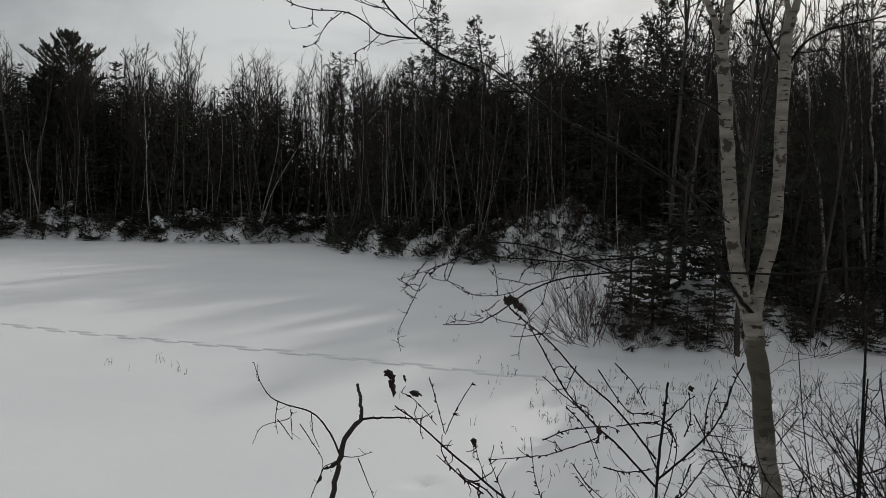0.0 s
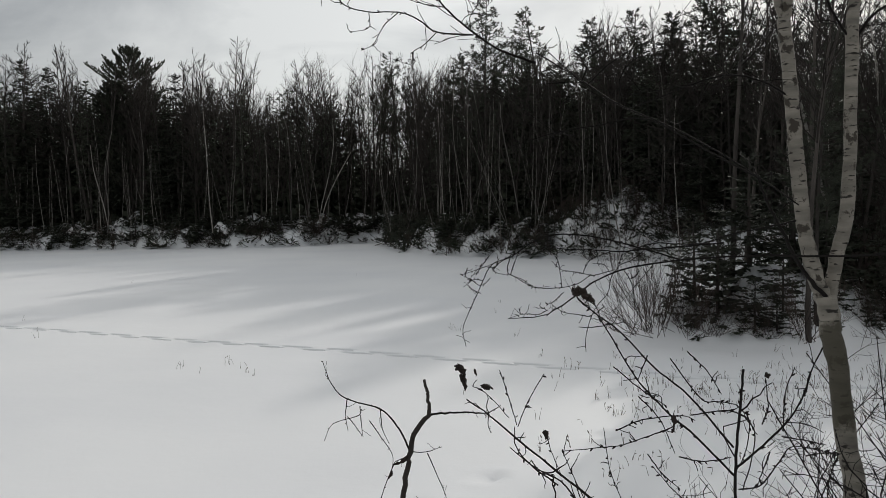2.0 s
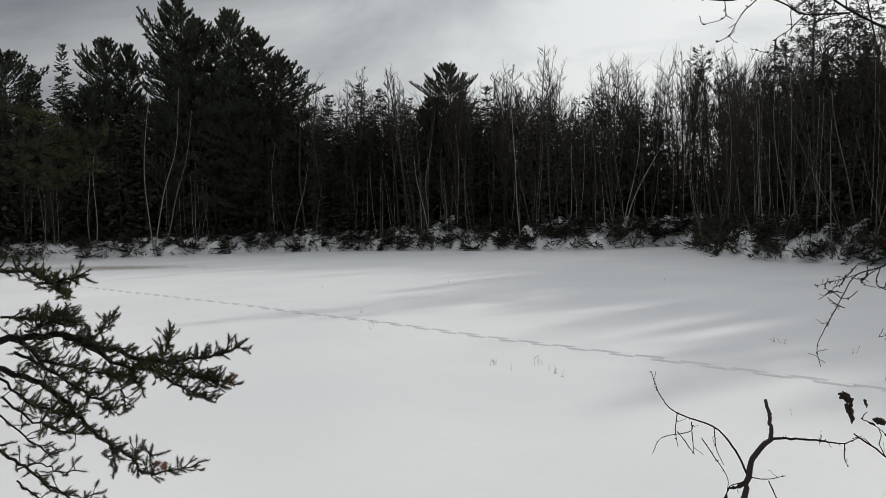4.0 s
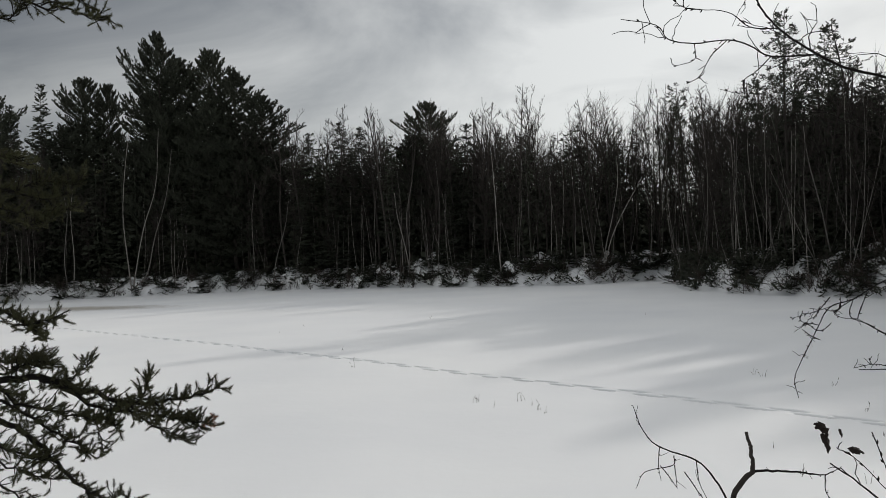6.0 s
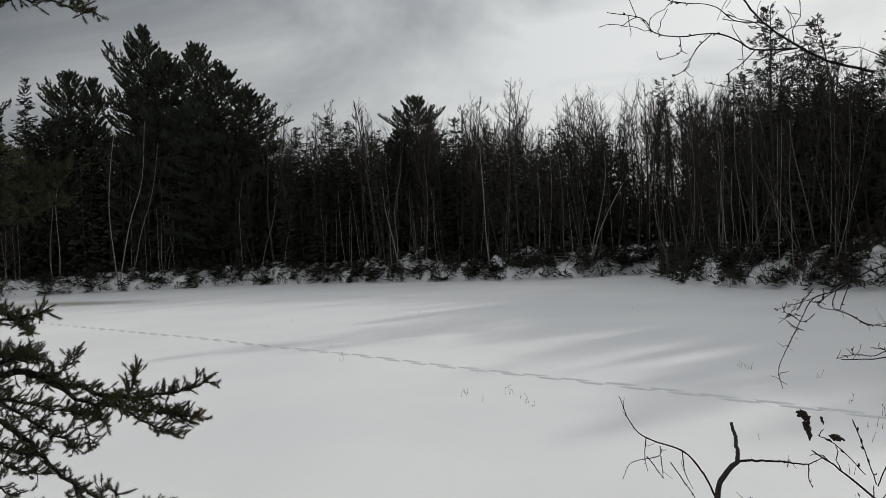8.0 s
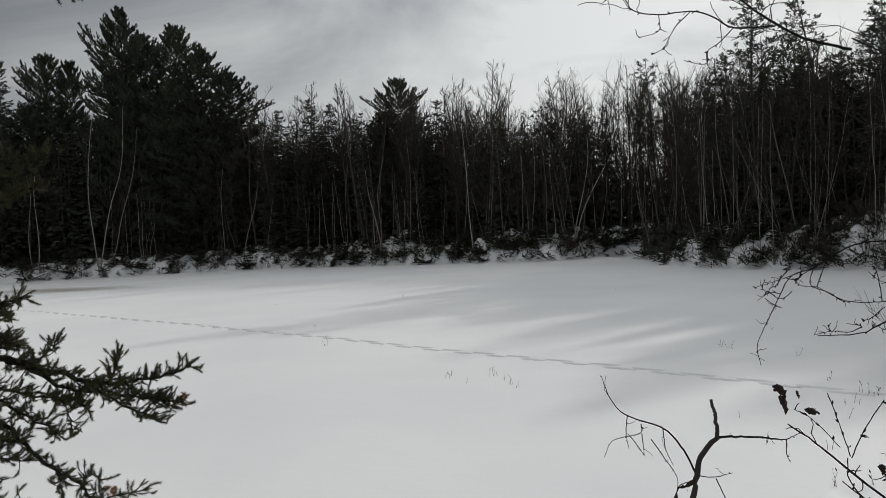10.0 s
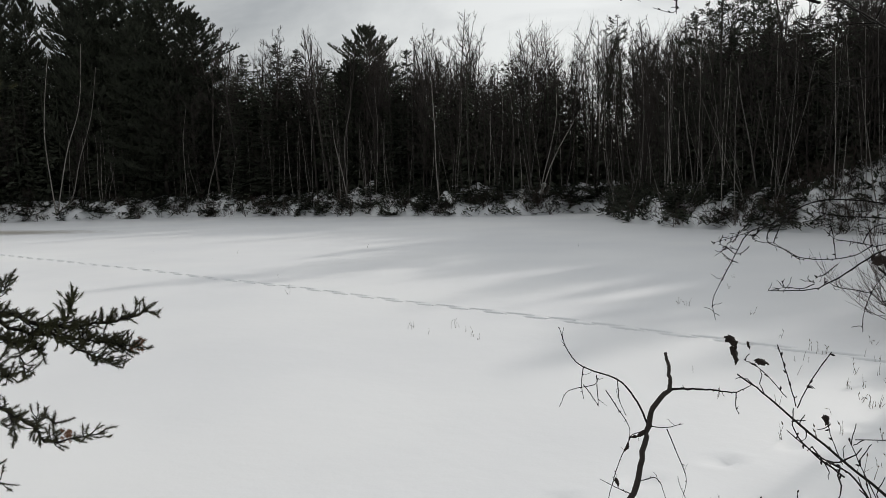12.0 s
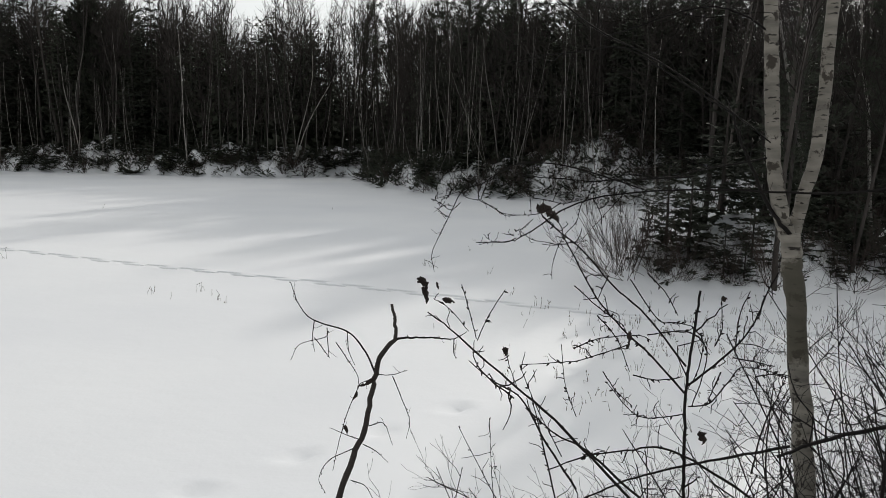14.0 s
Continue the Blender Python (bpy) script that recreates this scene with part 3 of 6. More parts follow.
LEAFLESS = "leafless grey-brown hardwood among the dark woods on the bank"
SLENDER = "slender pale birch stem leaning at the edge of the woods"
SPRUCE_L = "dark green spruce in the dense woods behind the pond"


def make_tree(name, pieces, mats, label, group):
    t = thing(name, label, "tree", group=group)
    part("trunk", pieces[0], mats[0], t)
    part("crown", pieces[1], mats[1], t)
    return t


BARE = [make_tree("bare_tree", bare_tree_parts(20 + i, h, sp, n), (BARK, GREYTWIG), LEAFLESS, "woods round the pond")
        for i, (h, sp, n) in enumerate([(12, 0.22, 17), (13, 0.19, 19), (11, 0.26, 16), (12.5, 0.21, 18), (10, 0.25, 16)])]
THIN = [make_tree("slender_birch", thin_birch_parts(40 + i, h, le), (PALE, GREYTWIG), SLENDER, "woods round the pond")
        for i, (h, le) in enumerate([(7.0, 5), (6.0, 12), (8.0, 4), (5.0, 18), (7.5, 8)])]
SPRUCES = [make_tree("spruce", spruce_parts(60 + i, 10.0, w, f, b, dens=1.05, spray=1.15), (BARK, NEEDLE), SPRUCE_L, "woods round the pond")
           for i, (w, f, b) in enumerate([(0.20, 1.0, 0.04), (0.17, 1.0, 0.05), (0.23, 1.0, 0.03), (0.15, 0.9, 0.12)])]
RAGGED = [make_tree("jack_pine", jack_pine_parts(70 + i, 13.0, re, ft, n, dr), (BARK, NEEDLE), "slim jack pine with a ragged open crown", "woods round the pond")
          for i, (re, ft, n, dr) in enumerate([(1.55, 0.22, 125, 0.0), (1.7, 0.30, 105, 0.1), (1.9, 0.42, 62, 0.35)])]
BIGSPRUCE = make_tree("spruce", spruce_parts(76, 16.0, 0.20, 1.0, 0.02, 0.3, 1.45, 1.3), (BARK, NEEDLE), "tall dense dark spruce on the far bank", "woods round the pond")
WPINE = [make_tree("white_pine", white_pine_parts(80 + i, 20.0, lo, sl, ga), (BARK, NEEDLE), "tall old white pine with upswept plumes of needles", "tall pines")
         for i, (lo, sl, ga) in enumerate([(4.9, 0.80, 0.14), (4.0, 0.72, 0.05), (4.2, 1.0, 0.03)])]
JUNIPER = []
for i in range(3):
    b = thing("juniper", "low dark spreading evergreen over the snow of the bank", "juniper", group="evergreens on the banks")
    pieces = juniper_parts(190 + i)
    part("stem", pieces[0], BARK, b)
    part("foliage", pieces[1], NEEDLE, b)
    JUNIPER.append(b)
SAPLING = make_tree("spruce_sapling", spruce_parts(90, 1.5, 0.30, 0.8, 0.02, 0.1, 0.85, 1.9), (BARK, NEEDLE), "small dark spruce sapling on the snowy bank", "saplings on the bank")
BRUSH = material("brown_brush", (0.042, 0.031, 0.026), vary=0.3, scale=5, fine=40, bump=0.1, object_vary=0.4)
BUSHES = []
for i in range(4):
    b = thing("bush", "leafless dark bush sticking out of the snow", "bush", group="bushes on the banks")
    part("brush", bush_parts(95 + i, (1.2, 1.5, 0.9, 1.7)[i]), BRUSH, b)
    BUSHES.append(b)
SAPLING_NEAR = make_tree("spruce_sapling", spruce_parts(91, 1.5, 0.36, 0.9, 0.02, 0.1, 0.42, 3.6), (BARK, NEEDLE), "young dark spruce on the snowy point of land", "saplings on the bank")
CLUMP = []
for i in range(2):
    b = thing("bush", "broad leafless brown bush at the edge of the snow", "bush", group="bushes on the banks")
    part("brush", bush_parts(195 + i, 1.5, 30, 80, 5, 13, 0.0055), BRUSH, b)
    CLUMP.append(b)
USED = set()


def plant(proto, x, y, scale=1.0, turn=0.0, lean=0.0, z=None, width=1.0):
    """The first planting takes the prototype itself, later ones a copy."""
    m = pose(x, y, level(x, y) - 0.03 if z is None else z, lean, 0, turn)
    if proto.name in USED:
        ob = copy_thing(proto, m)
    else:
        USED.add(proto.name)
        ob = proto
        ob.matrix_basis = m
    ob.scale = (scale * width, scale * width, scale)
    return ob


def set_back(az, dist, height, need=2.2):
    """Moves a tree outward until it stands on the bank, as tall to the eye as before."""
    far = dist
    while shore_distance(*[np.array([c]) for c in polar(az, far)])[0] < need and far < 110:
        far += 0.5
    rise = level(*polar(az, far)) - level(*polar(az, dist))
    return polar(az, far), 2.5 + (height - 2.5) * far / dist - rise


def polar(az, dist):
    return dist * math.sin(radians(az)), dist * math.cos(radians(az))


rf = random.Random(11)
# ---- trees that shape the skyline: kind, degrees right of ahead, distance, height ----
def reach_up(az, dist, rise, need):
    """A spot on the bank at that bearing, and the height at which a tree there tops out so many degrees above the eye's level."""
    spot, _ = set_back(az, dist, 10.0, need)
    return spot, 2.5 + math.hypot(*spot) * math.tan(radians(rise)) - level(*spot)


for kind, az, dist, rise, need, width in [
        (0, -45.7, 72, 16.0, 6.0, 1.0), (1, -42.7, 72, 15.1, 7.0, 1.0), (1, -40.5, 71, 13.9, 6.0, 1.0), (1, -39.0, 70, 12.0, 5.0, 1.0), (2, -50.5, 70, 12.7, 8.0, 0.85), (2, -49.2, 72, 12.4, 11.0, 0.6),
        (1, -44.1, 76, 14.4, 9.0, 1.0), (1, -46.6, 76, 12.2, 9.0, 0.8), (2, -42.6, 74, 11.5, 4.0, 0.9), (2, -41.0, 70, 9.5, 3.6, 1.0), (2, -45.2, 75, 10.5, 5.0, 0.8), (2, -26.2, 61, 11.2, 6.0, 0.72), (1, -27.0, 61, 9.0, 5.0, 0.7),
        (2, -56.9, 70, 11.6, 8.0, 1.0), (2, -51.6, 72, 9.5, 6.0, 1.0), (2, 40.0, 26, 13.0, 7.0, 0.6)]:
    spot, height = reach_up(az, dist, rise, need)
    plant(WPINE[kind], *spot, scale=height / 20.0, turn=rf.uniform(0, 360), width=width * 20.0 / height)
for kind, az, dist, height in [(SPRUCES[2], -49.6, 74, 13.5), (SPRUCES[2], -55.0, 71, 13.0), (SPRUCES[2], -51.8, 71, 12.0), (SPRUCES[2], -45.4, 78, 11.5), (SPRUCES[2], -41.5, 68, 10.0), (SPRUCES[2], -39.5, 68, 11.0), (SPRUCES[1], -36.8, 68, 12.6), 
                               (SPRUCES[3], -29.2, 63, 12.0), (SPRUCES[0], -23.5, 61, 11.6), (SPRUCES[2], 12.6, 40, 10.3), (SPRUCES[1], 16.4, 36, 11.0), (SPRUCES[2], 19.5, 30, 8.0), (SPRUCES[0], 24.0, 27, 7.2), (SPRUCES[2], 28.5, 26, 6.8), (SPRUCES[1], 33.0, 25, 7.5), (SPRUCES[0], 37.5, 24, 7.8), (SPRUCES[2], 41.0, 23, 8.5)]:
    spot, height = set_back(az, dist, height, 4.0 if az < -36 else 2.4)
    plant(kind, *spot, scale=height / 10.0, turn=rf.uniform(0, 360))
for az, dist, rise in [(-53.5, 70, 12.9), (-55.0, 71, 11.4), (-34.9, 66, 9.8), (-33.0, 65, 10.6), (-31.5, 64, 10.2), (-52.4, 74, 10.4), (12.3, 40, 13.2), (-57.6, 72, 10.6), (11.0, 42, 11.6), (-38.2, 68, 10.4), (5.0, 42, 10.6), (8.8, 41, 11.2),
                       (1.8, 42, 9.6), (17.5, 36, 10.5), (20.0, 33, 9.5), (-24.2, 62, 8.6)]:
    spot, height = reach_up(az, dist, rise, 4.0 if az < -36 else 3.0)
    plant(BIGSPRUCE, *spot, scale=height / 16.0, turn=rf.uniform(0, 360), width=min(1.25, 14.0 / height))
for kind, az, dist, rise in [(2, -7.6, 57, 11.8), (0, -0.9, 43, 15.6), (1, 3.9, 43, 14.5), (0, 7.1, 44, 13.4), (1, 1.2, 45, 12.0), (0, 9.9, 42, 13.8), (1, 16.0, 40, 15.0), (0, 14.4, 39, 14.2), (1, 5.4, 46, 12.6),
                             (0, -2.2, 46, 11.4), (0, 18.8, 36, 15.2), (1, 24.5, 34, 14.0), (2, 30.5, 31, 15.5), (2, 27.5, 33, 14.0)]:
    spot, height = reach_up(az, dist, rise, 2.6)
    plant(RAGGED[kind], *spot, scale=height / 13.0, turn=rf.uniform(0, 360), width=16.0 / height)
for k, (az, dist, rise) in enumerate([(-35.9, 66, 11.8), (-34.3, 66, 11.2), (-33.9, 65, 12.0), (-30.4, 64, 11.6), (-29.4, 62, 12.2), (-28.5, 63, 11.4), (-24.6, 61, 11.2), (-23.6, 62, 11.8), (-22.5, 60, 12.1), (-21.4, 60, 11.8),
                                      (-19.5, 59, 13.1), (-18.6, 60, 11.9), (-17.3, 60, 11.0), (-15.4, 59, 10.8), (-13.7, 58, 12.1), (-12.9, 59, 11.4), (-11.2, 60, 10.4), (-9.6, 60, 9.8), (-5.7, 56, 11.6), (-4.8, 55, 11.0),
                                      (-3.0, 54, 10.8), (7.8, 43, 14.2), (6.4, 45, 13.2), (2.2, 46, 12.4), (10.9, 44, 13.4), (13.4, 41, 13.6), (17.4, 38, 14.2), (-37.4, 66, 10.8), (-26.0, 64, 11.4), (21.5, 30, 15.5), (23.2, 29, 16.5), (27.0, 28, 16.0), (29.5, 29, 17.0)]):
    spot, height = reach_up(az, dist, rise, 2.4)
    plant(BARE[k % 5], *spot, scale=height / (12, 13, 11, 12.5, 10)[k % 5], turn=rf.uniform(0, 360), lean=rf.gauss(0, 1.5), width=1.15)

# ---- the woods between them ----
def spots(n, lo, hi, az_lo, az_hi, dist_lo, dist_hi, seed):
    """n places whose distance behind the pond's edge lies between lo and hi."""
    r = np.random.RandomState(seed)
    tries = 30000 if n < 2000 else 100000
    az, dist = r.uniform(az_lo, az_hi, tries), r.uniform(dist_lo, dist_hi, tries)
    x, y = dist * np.sin(np.radians(az)), dist * np.cos(np.radians(az))
    d = shore_distance(x, y)
    keep = (d > lo) & (d < hi) & ~((dist < 17) & (az > 6) & (az < 25)) & ~((az > 27) & (dist < 18))
    return list(zip(x[keep], y[keep], az[keep], dist[keep]))[:n]


def skyline(az, dist, far, mid, near):
    """The height that reaches so many degrees above the eye's level there."""
    e = far if az < -2 else mid if az < 15 else near
    return 2.5 + dist * math.tan(radians(e)) - 1.3


for x, y, az, dist in spots(150, 0.2, 2.6, -60, 14, 30, 84, 1) + spots(16, 0.5, 6.0, 14, 46, 16, 34, 2):
    plant(rf.choice(THIN), x, y, scale=min(skyline(az, dist, 7.5, 9, 16), rf.uniform(4.5, 8.5)) / 7.0, turn=rf.uniform(0, 360), lean=rf.gauss(0, 5.0), width=rf.uniform(0.55, 1.0))
for x, y, az, dist in spots(165, 2.8, 13, -60, 14, 30, 88, 3) + spots(26, 1.0, 14, 14, 50, 18, 45, 4):
    k = rf.randrange(5)
    plant(BARE[k], x, y, scale=min(skyline(az, dist, rf.uniform(8.5, 11.6), rf.uniform(9.0, 12.5), 15), rf.uniform(9, 15)) / (12, 13, 11, 12.5, 10)[k], turn=rf.uniform(0, 360), lean=rf.gauss(0, 3.0))
for x, y, az, dist in spots(70, 2.6, 14, -60, 14, 30, 84, 5) + spots(34, 2.0, 16, 14, 54, 18, 45, 6):
    plant(rf.choice(SPRUCES), x, y, scale=min(skyline(az, dist, rf.uniform(5.5, 9.0) - 1.8 * (az > -11), rf.uniform(7, 10.5), 8.5), rf.uniform(5, 12)) / 10.0, turn=rf.uniform(0, 360))

# ---- the deeper woods behind ----
def deep_tree(seed):
    """A plain conifer of the inner woods: big drooping sprays round a stem."""
    r, g = random.Random(seed), Geo()
    g.tube([(0, 0, -0.1), (0, 0, 5)], (0.05, 0.01), 5)
    for i in range(180):
        u = r.random() ** 0.9
        a, reach = r.uniform(0, 2 * math.pi), 1.15 * (1.03 - u) ** 1.1 * r.uniform(0.3, 1.0)
        out_way = Vector((math.cos(a), math.sin(a), r.uniform(-0.6, 0.1)))
        size = r.uniform(0.29, 0.54) * (1.15 - 0.75 * u)
        g.blade(Vector((0, 0, 5 * u)) + out_way * reach * 0.6, out_way, size, size * 0.5, Vector((r.gauss(0, 0.7), r.gauss(0, 0.7), 1)))
    return g


deep, low = Mass(), [deep_tree(170 + i) for i in range(3)]
for x, y, az, dist in spots(1000, 3.4, 20, -66, 15, 30, 104, 7) + spots(300, 4.0, 18, 12, 58, 19, 44, 8):
    deep.add(rf.choice(low), x, y, level(x, y), rf.uniform(0, 6.28), min(skyline(az, dist, rf.uniform(5.2, 8.4) + 1.2 * (az < -36) - 1.8 * (az > -11), rf.uniform(5.0, 9.0), rf.uniform(5.5, 8.8)), rf.uniform(8, 18)) / 5.0)
tagged(new("deep_woods", deep.mesh("deep_woods", NEEDLE)), "dark dense conifer woods behind the front trees", "woods", kind="stuff")



def brush_crown(seed):
    """A leafless understorey tree, all fine twigs."""
    r, g = random.Random(seed), Geo()
    line = wander(r, (0, 0, -0.1), (0, 0, 1), 5.0, 4, 0.06)
    g.tube(line, taper(0.035, 0.006, 4), 3)
    for i in range(44):
        p, _ = along(line, 0.15 + 0.85 * (i + r.random()) / 44)
        limb = wander(r, p, rnd_dir(r, 25, 75), r.uniform(0.5, 1.35), 2, 0.2, 0.15)
        g.tube(limb, (0.010, 0.007, 0.003), 3)
        for _ in range(9):
            q, e = along(limb, r.uniform(0.15, 1.0))
            g.needle(q, (e + 0.9 * rnd_dir(r, 0, 95)).normalized(), r.uniform(0.25, 0.7), 0.014, rnd_dir(r, 0, 180))
    return g


tangle, low = Mass(), [brush_crown(270 + i) for i in range(3)]
for x, y, az, dist in spots(200, 1.8, 9, -64, 15, 30, 100, 12) + spots(150, 1.5, 11, 12, 55, 17, 40, 13):
    tangle.add(rf.choice(low), x, y, level(x, y), rf.uniform(0, 6.28), min(skyline(az, dist, rf.uniform(5.5, 10.0), rf.uniform(6, 10.5), rf.uniform(7, 11.5)), rf.uniform(7, 15)) / 5.0)
tagged(new("leafless_understorey", tangle.mesh("leafless_understorey", GREYTWIG)), "tangled leafless grey-brown understorey of the woods", "woods", kind="stuff")

# ---- bushes and saplings along the banks ----
edge, low = Mass(), [bush_parts(395 + i, (1.2, 1.5, 0.9, 1.7)[i]) for i in range(4)]
for x, y, az, dist in spots(170, -0.1, 0.9, -60, 14, 26, 84, 19) + spots(130, -0.1, 3.0, 12, 46, 15, 34, 20) + spots(70, 0.2, 4.0, 3, 15, 26, 44, 22):
    if -10 < az < -4 and rf.random() < 0.8:
        continue
    edge.add(rf.choice(low), x, y, level(x, y) - 0.03, rf.uniform(0, 6.28), rf.uniform(0.35, 0.95), rf.uniform(1.0, 1.7))
tagged(new("bank_brush", edge.mesh("bank_brush", BRUSH)), "low dark leafless brush along the snowy banks", "brush", kind="stuff")
def sprig(seed):
    """A little dark bough or a tuft of dead stalks that sticks out of the snow."""
    r, g = random.Random(seed), Geo()
    for _ in range(3):
        a = r.uniform(0, 6.28)
        line = wander(r, (0, 0, -0.03), (math.cos(a), math.sin(a), r.uniform(0.0, 0.9)), r.uniform(0.4, 1.0), 2, 0.2, -0.05)
        g.tube(line, taper(0.022, 0.008, 2), 3)
        for _ in range(7):
            q, e = along(line, r.uniform(0.2, 1.0))
            g.blade(q, e + 0.7 * rnd_dir(r, 40, 120), r.uniform(0.15, 0.35), 0.09, Vector((r.gauss(0, 0.4), r.gauss(0, 0.4), 1)))
    return g


litter, low = Mass(), [sprig(480 + i) for i in range(5)]
for x, y, az, dist in spots(3600, 0.0, 3.0, -62, 16, 26, 96, 41) + spots(500, 0.15, 4.0, 16, 48, 12, 34, 42):
    litter.add(rf.choice(low), x, y, level(x, y), rf.uniform(0, 6.28), rf.uniform(0.3, 1.0) * rf.random() + 0.2, rf.uniform(1.0, 1.8))
tagged(new("bank_litter", litter.mesh("bank_litter", NEEDLE)), "small dark boughs and dead stalks poking through the snow of the banks", "undergrowth", kind="stuff")
for x, y, az, dist in spots(60, 0.6, 8.0, 13, 46, 17, 34, 21):
    plant(rf.choice(SPRUCES), x, y, scale=rf.uniform(0.18, 0.5), turn=rf.uniform(0, 360), width=1.3)
for x, y, az, dist in spots(460, 0.0, 2.8, -60, 14, 26, 92, 9) + spots(70, 0.1, 4.0, 14, 46, 12, 30, 10):
    pick = rf.random()
    if 3.0 < x < 9.5 and 30 < y < 39 and pick < 0.8:
        continue
    if pick < 0.42:
        plant(rf.choice(JUNIPER), x, y, scale=rf.uniform(0.3, 0.8) * (0.6 if az > -6 else 1.0), turn=rf.uniform(0, 360), width=rf.uniform(0.9, 1.6))
    elif pick < 0.78:
        plant(SAPLING, x, y, scale=rf.uniform(0.4, 1.0), turn=rf.uniform(0, 360), width=rf.uniform(1.0, 1.7))
    else:
        plant(rf.choice(BUSHES), x, y, scale=rf.uniform(0.45, 1.0), turn=rf.uniform(0, 360))
for az, dist, s in [(-47.2, 68.5, 1.5), (-34.8, 66, 1.4), (-30.5, 62.5, 1.3), (-37.5, 68, 1.2), (-24.0, 58.5, 1.0), (-16.5, 54.5, 1.4), (-13.0, 53.5, 1.2), (-19.5, 55.5, 1.3), (-9.5, 55.5, 1.1), (-41.5, 70, 1.2)]:
    spot, s = set_back(az, dist, s + 2.5, 0.6)
    plant(SAPLING, *spot, scale=s - 2.5, turn=rf.uniform(0, 360), width=1.3)
# the white clump on the western bank, and the leaning birches
def birch_clump(az, dist, stems, label, thick=0.065):
    """Pale stems from one foot; each is a line of (metres across, metres up)."""
    (x, y), _ = set_back(az, dist, 10.0, 0.4)
    r, b = random.Random(int(az * 10)), thing("birch_clump", label, "birch tree", pose(x, y, level(x, y) - 0.1), "pale birches on the far bank")
    across = Vector((math.cos(radians(az)), -math.sin(radians(az)), 0))
    for line in stems:
        pts = smooth_line([across * a + Vector((r.gauss(0, 0.05), r.gauss(0, 0.05), h)) for a, h in line], 4)
        stem, n = Geo(), len(pts) - 1
        stem.tube(pts, taper(thick, 0.018, n), 6)
        s_part = part("stem", stem, PALE, b)
        twigs = Geo()
        for i in range(16):
            p, d = along(pts, 0.35 + 0.63 * (i + r.random()) / 16)
            shoot(twigs, r, p, d * 0.5 + rnd_dir(r, 25, 85), r.uniform(0.6, 1.5), 0.016, 1, 4)
        part("twig", twigs, GREYTWIG, s_part)
    return b


birch_clump(-48.1, 70, [[(0, 0), (-0.3, 3), (-0.5, 7), (-0.3, 11), (0.2, 15)], [(0.1, 0), (0.3, 2), (1.3, 6), (2.4, 10), (2.9, 15.5)], [(0.1, 0.3), (1.3, 1.6), (2.2, 5), (3.3, 9), (4.0, 13.5)]], "clump of three pale birch stems on the far bank")
birch_clump(-13.8, 53, [[(0, 0), (0.4, 2), (0.9, 4), (1.3, 6.2), (1.4, 8.2)], [(0.2, 0.3), (0.8, 2.4), (1.6, 4.2), (2.5, 5.6), (3.0, 6.4)]], "two pale birch stems leaning over at the bank", 0.038)
birch_clump(-21.3, 56, [[(0, 0), (-0.2, 3), (-0.15, 6), (-0.3, 9.2)]], "upright pale birch stem at the bank", 0.04)
birch_clump(-28.2, 58, [[(0, 0), (0.1, 2.5), (0.0, 5), (0.5, 8)], [(0, 0), (-0.4, 2.5), (-0.9, 5), (-1.0, 7)]], "two slender pale birch stems at the bank", 0.045)
birch_clump(-38.4, 66, [[(0, 0), (0.5, 2.5), (1.2, 5), (1.7, 7.5)]], "pale birch stem leaning at the bank", 0.05)
birch_clump(-52.2, 74, [[(0, 0), (-0.1, 3), (0.2, 7), (0.1, 9)], [(0.6, 0), (0.7, 3), (0.5, 7), (0.8, 9.5)]], "two slender pale birch stems at the bank", 0.05)
birch_clump(1.6, 37.6, [[(0, 0), (-0.3, 2.2), (-0.7, 4.4), (-0.9, 6.0)]], "pale birch stem leaning from the point of land", 0.035)

# stems that arch over the ice from the promontory
for k in range(26):
    az, dist = rf.uniform(-4.5, 11), rf.uniform(37, 40)
    plant(THIN[k % 5], *polar(az, dist), scale=rf.uniform(0.6, 0.9), turn=rf.uniform(0, 360), width=0.5).rotation_euler.rotate_axis("Y", radians(rf.choice((-1, 1)) * rf.uniform(4, 32)))

# ---- the point of land with saplings, nearer by ----
for x, y, s in [(3.8, 13.5, 1.25), (4.3, 13.1, 0.7), (4.6, 14.3, 1.7), (5.5, 13.3, 0.5), (6.1, 14.6, 1.3), (8.2, 14.6, 1.0), (5.9, 13.8, 0.6), (7.2, 14.6, 1.1), (6.4, 13.5, 0.5), (3.5, 13.9, 1.2), (4.9, 13.5, 0.9), (4.6, 12.95, 0.55), (7.8, 13.8, 0.8), (8.6, 14.5, 1.5), (6.9, 14.0, 0.9), (9.6, 14.8, 1.5), (5.7, 15.2, 1.9), (10.5, 15.0, 1.6)]:
    plant(SAPLING_NEAR, x, y, scale=s, turn=rf.uniform(0, 360), width=rf.uniform(0.8, 1.1))
for x, y, s in [(2.75, 13.45, 1.15), (3.25, 13.25, 0.85), (2.6, 13.9, 1.0), (3.6, 13.1, 0.7), (5.2, 35.2, 0.7), (7.6, 34.4, 0.7), (4.6, 35.0, 0.8), (8.3, 34.2, 0.9), (9.0, 34, 1.0), (4.2, 34.6, 1.0), (5.0, 12.8, 0.8), (6.6, 13.3, 0.9), (7.6, 13.8, 1.0), (8.6, 14.0, 1.0), (9.8, 14.1, 0.9), (4.4, 12.9, 0.6)]:
    plant(rf.choice(CLUMP if y < 20 else BUSHES), x, y, scale=s, turn=rf.uniform(0, 360))
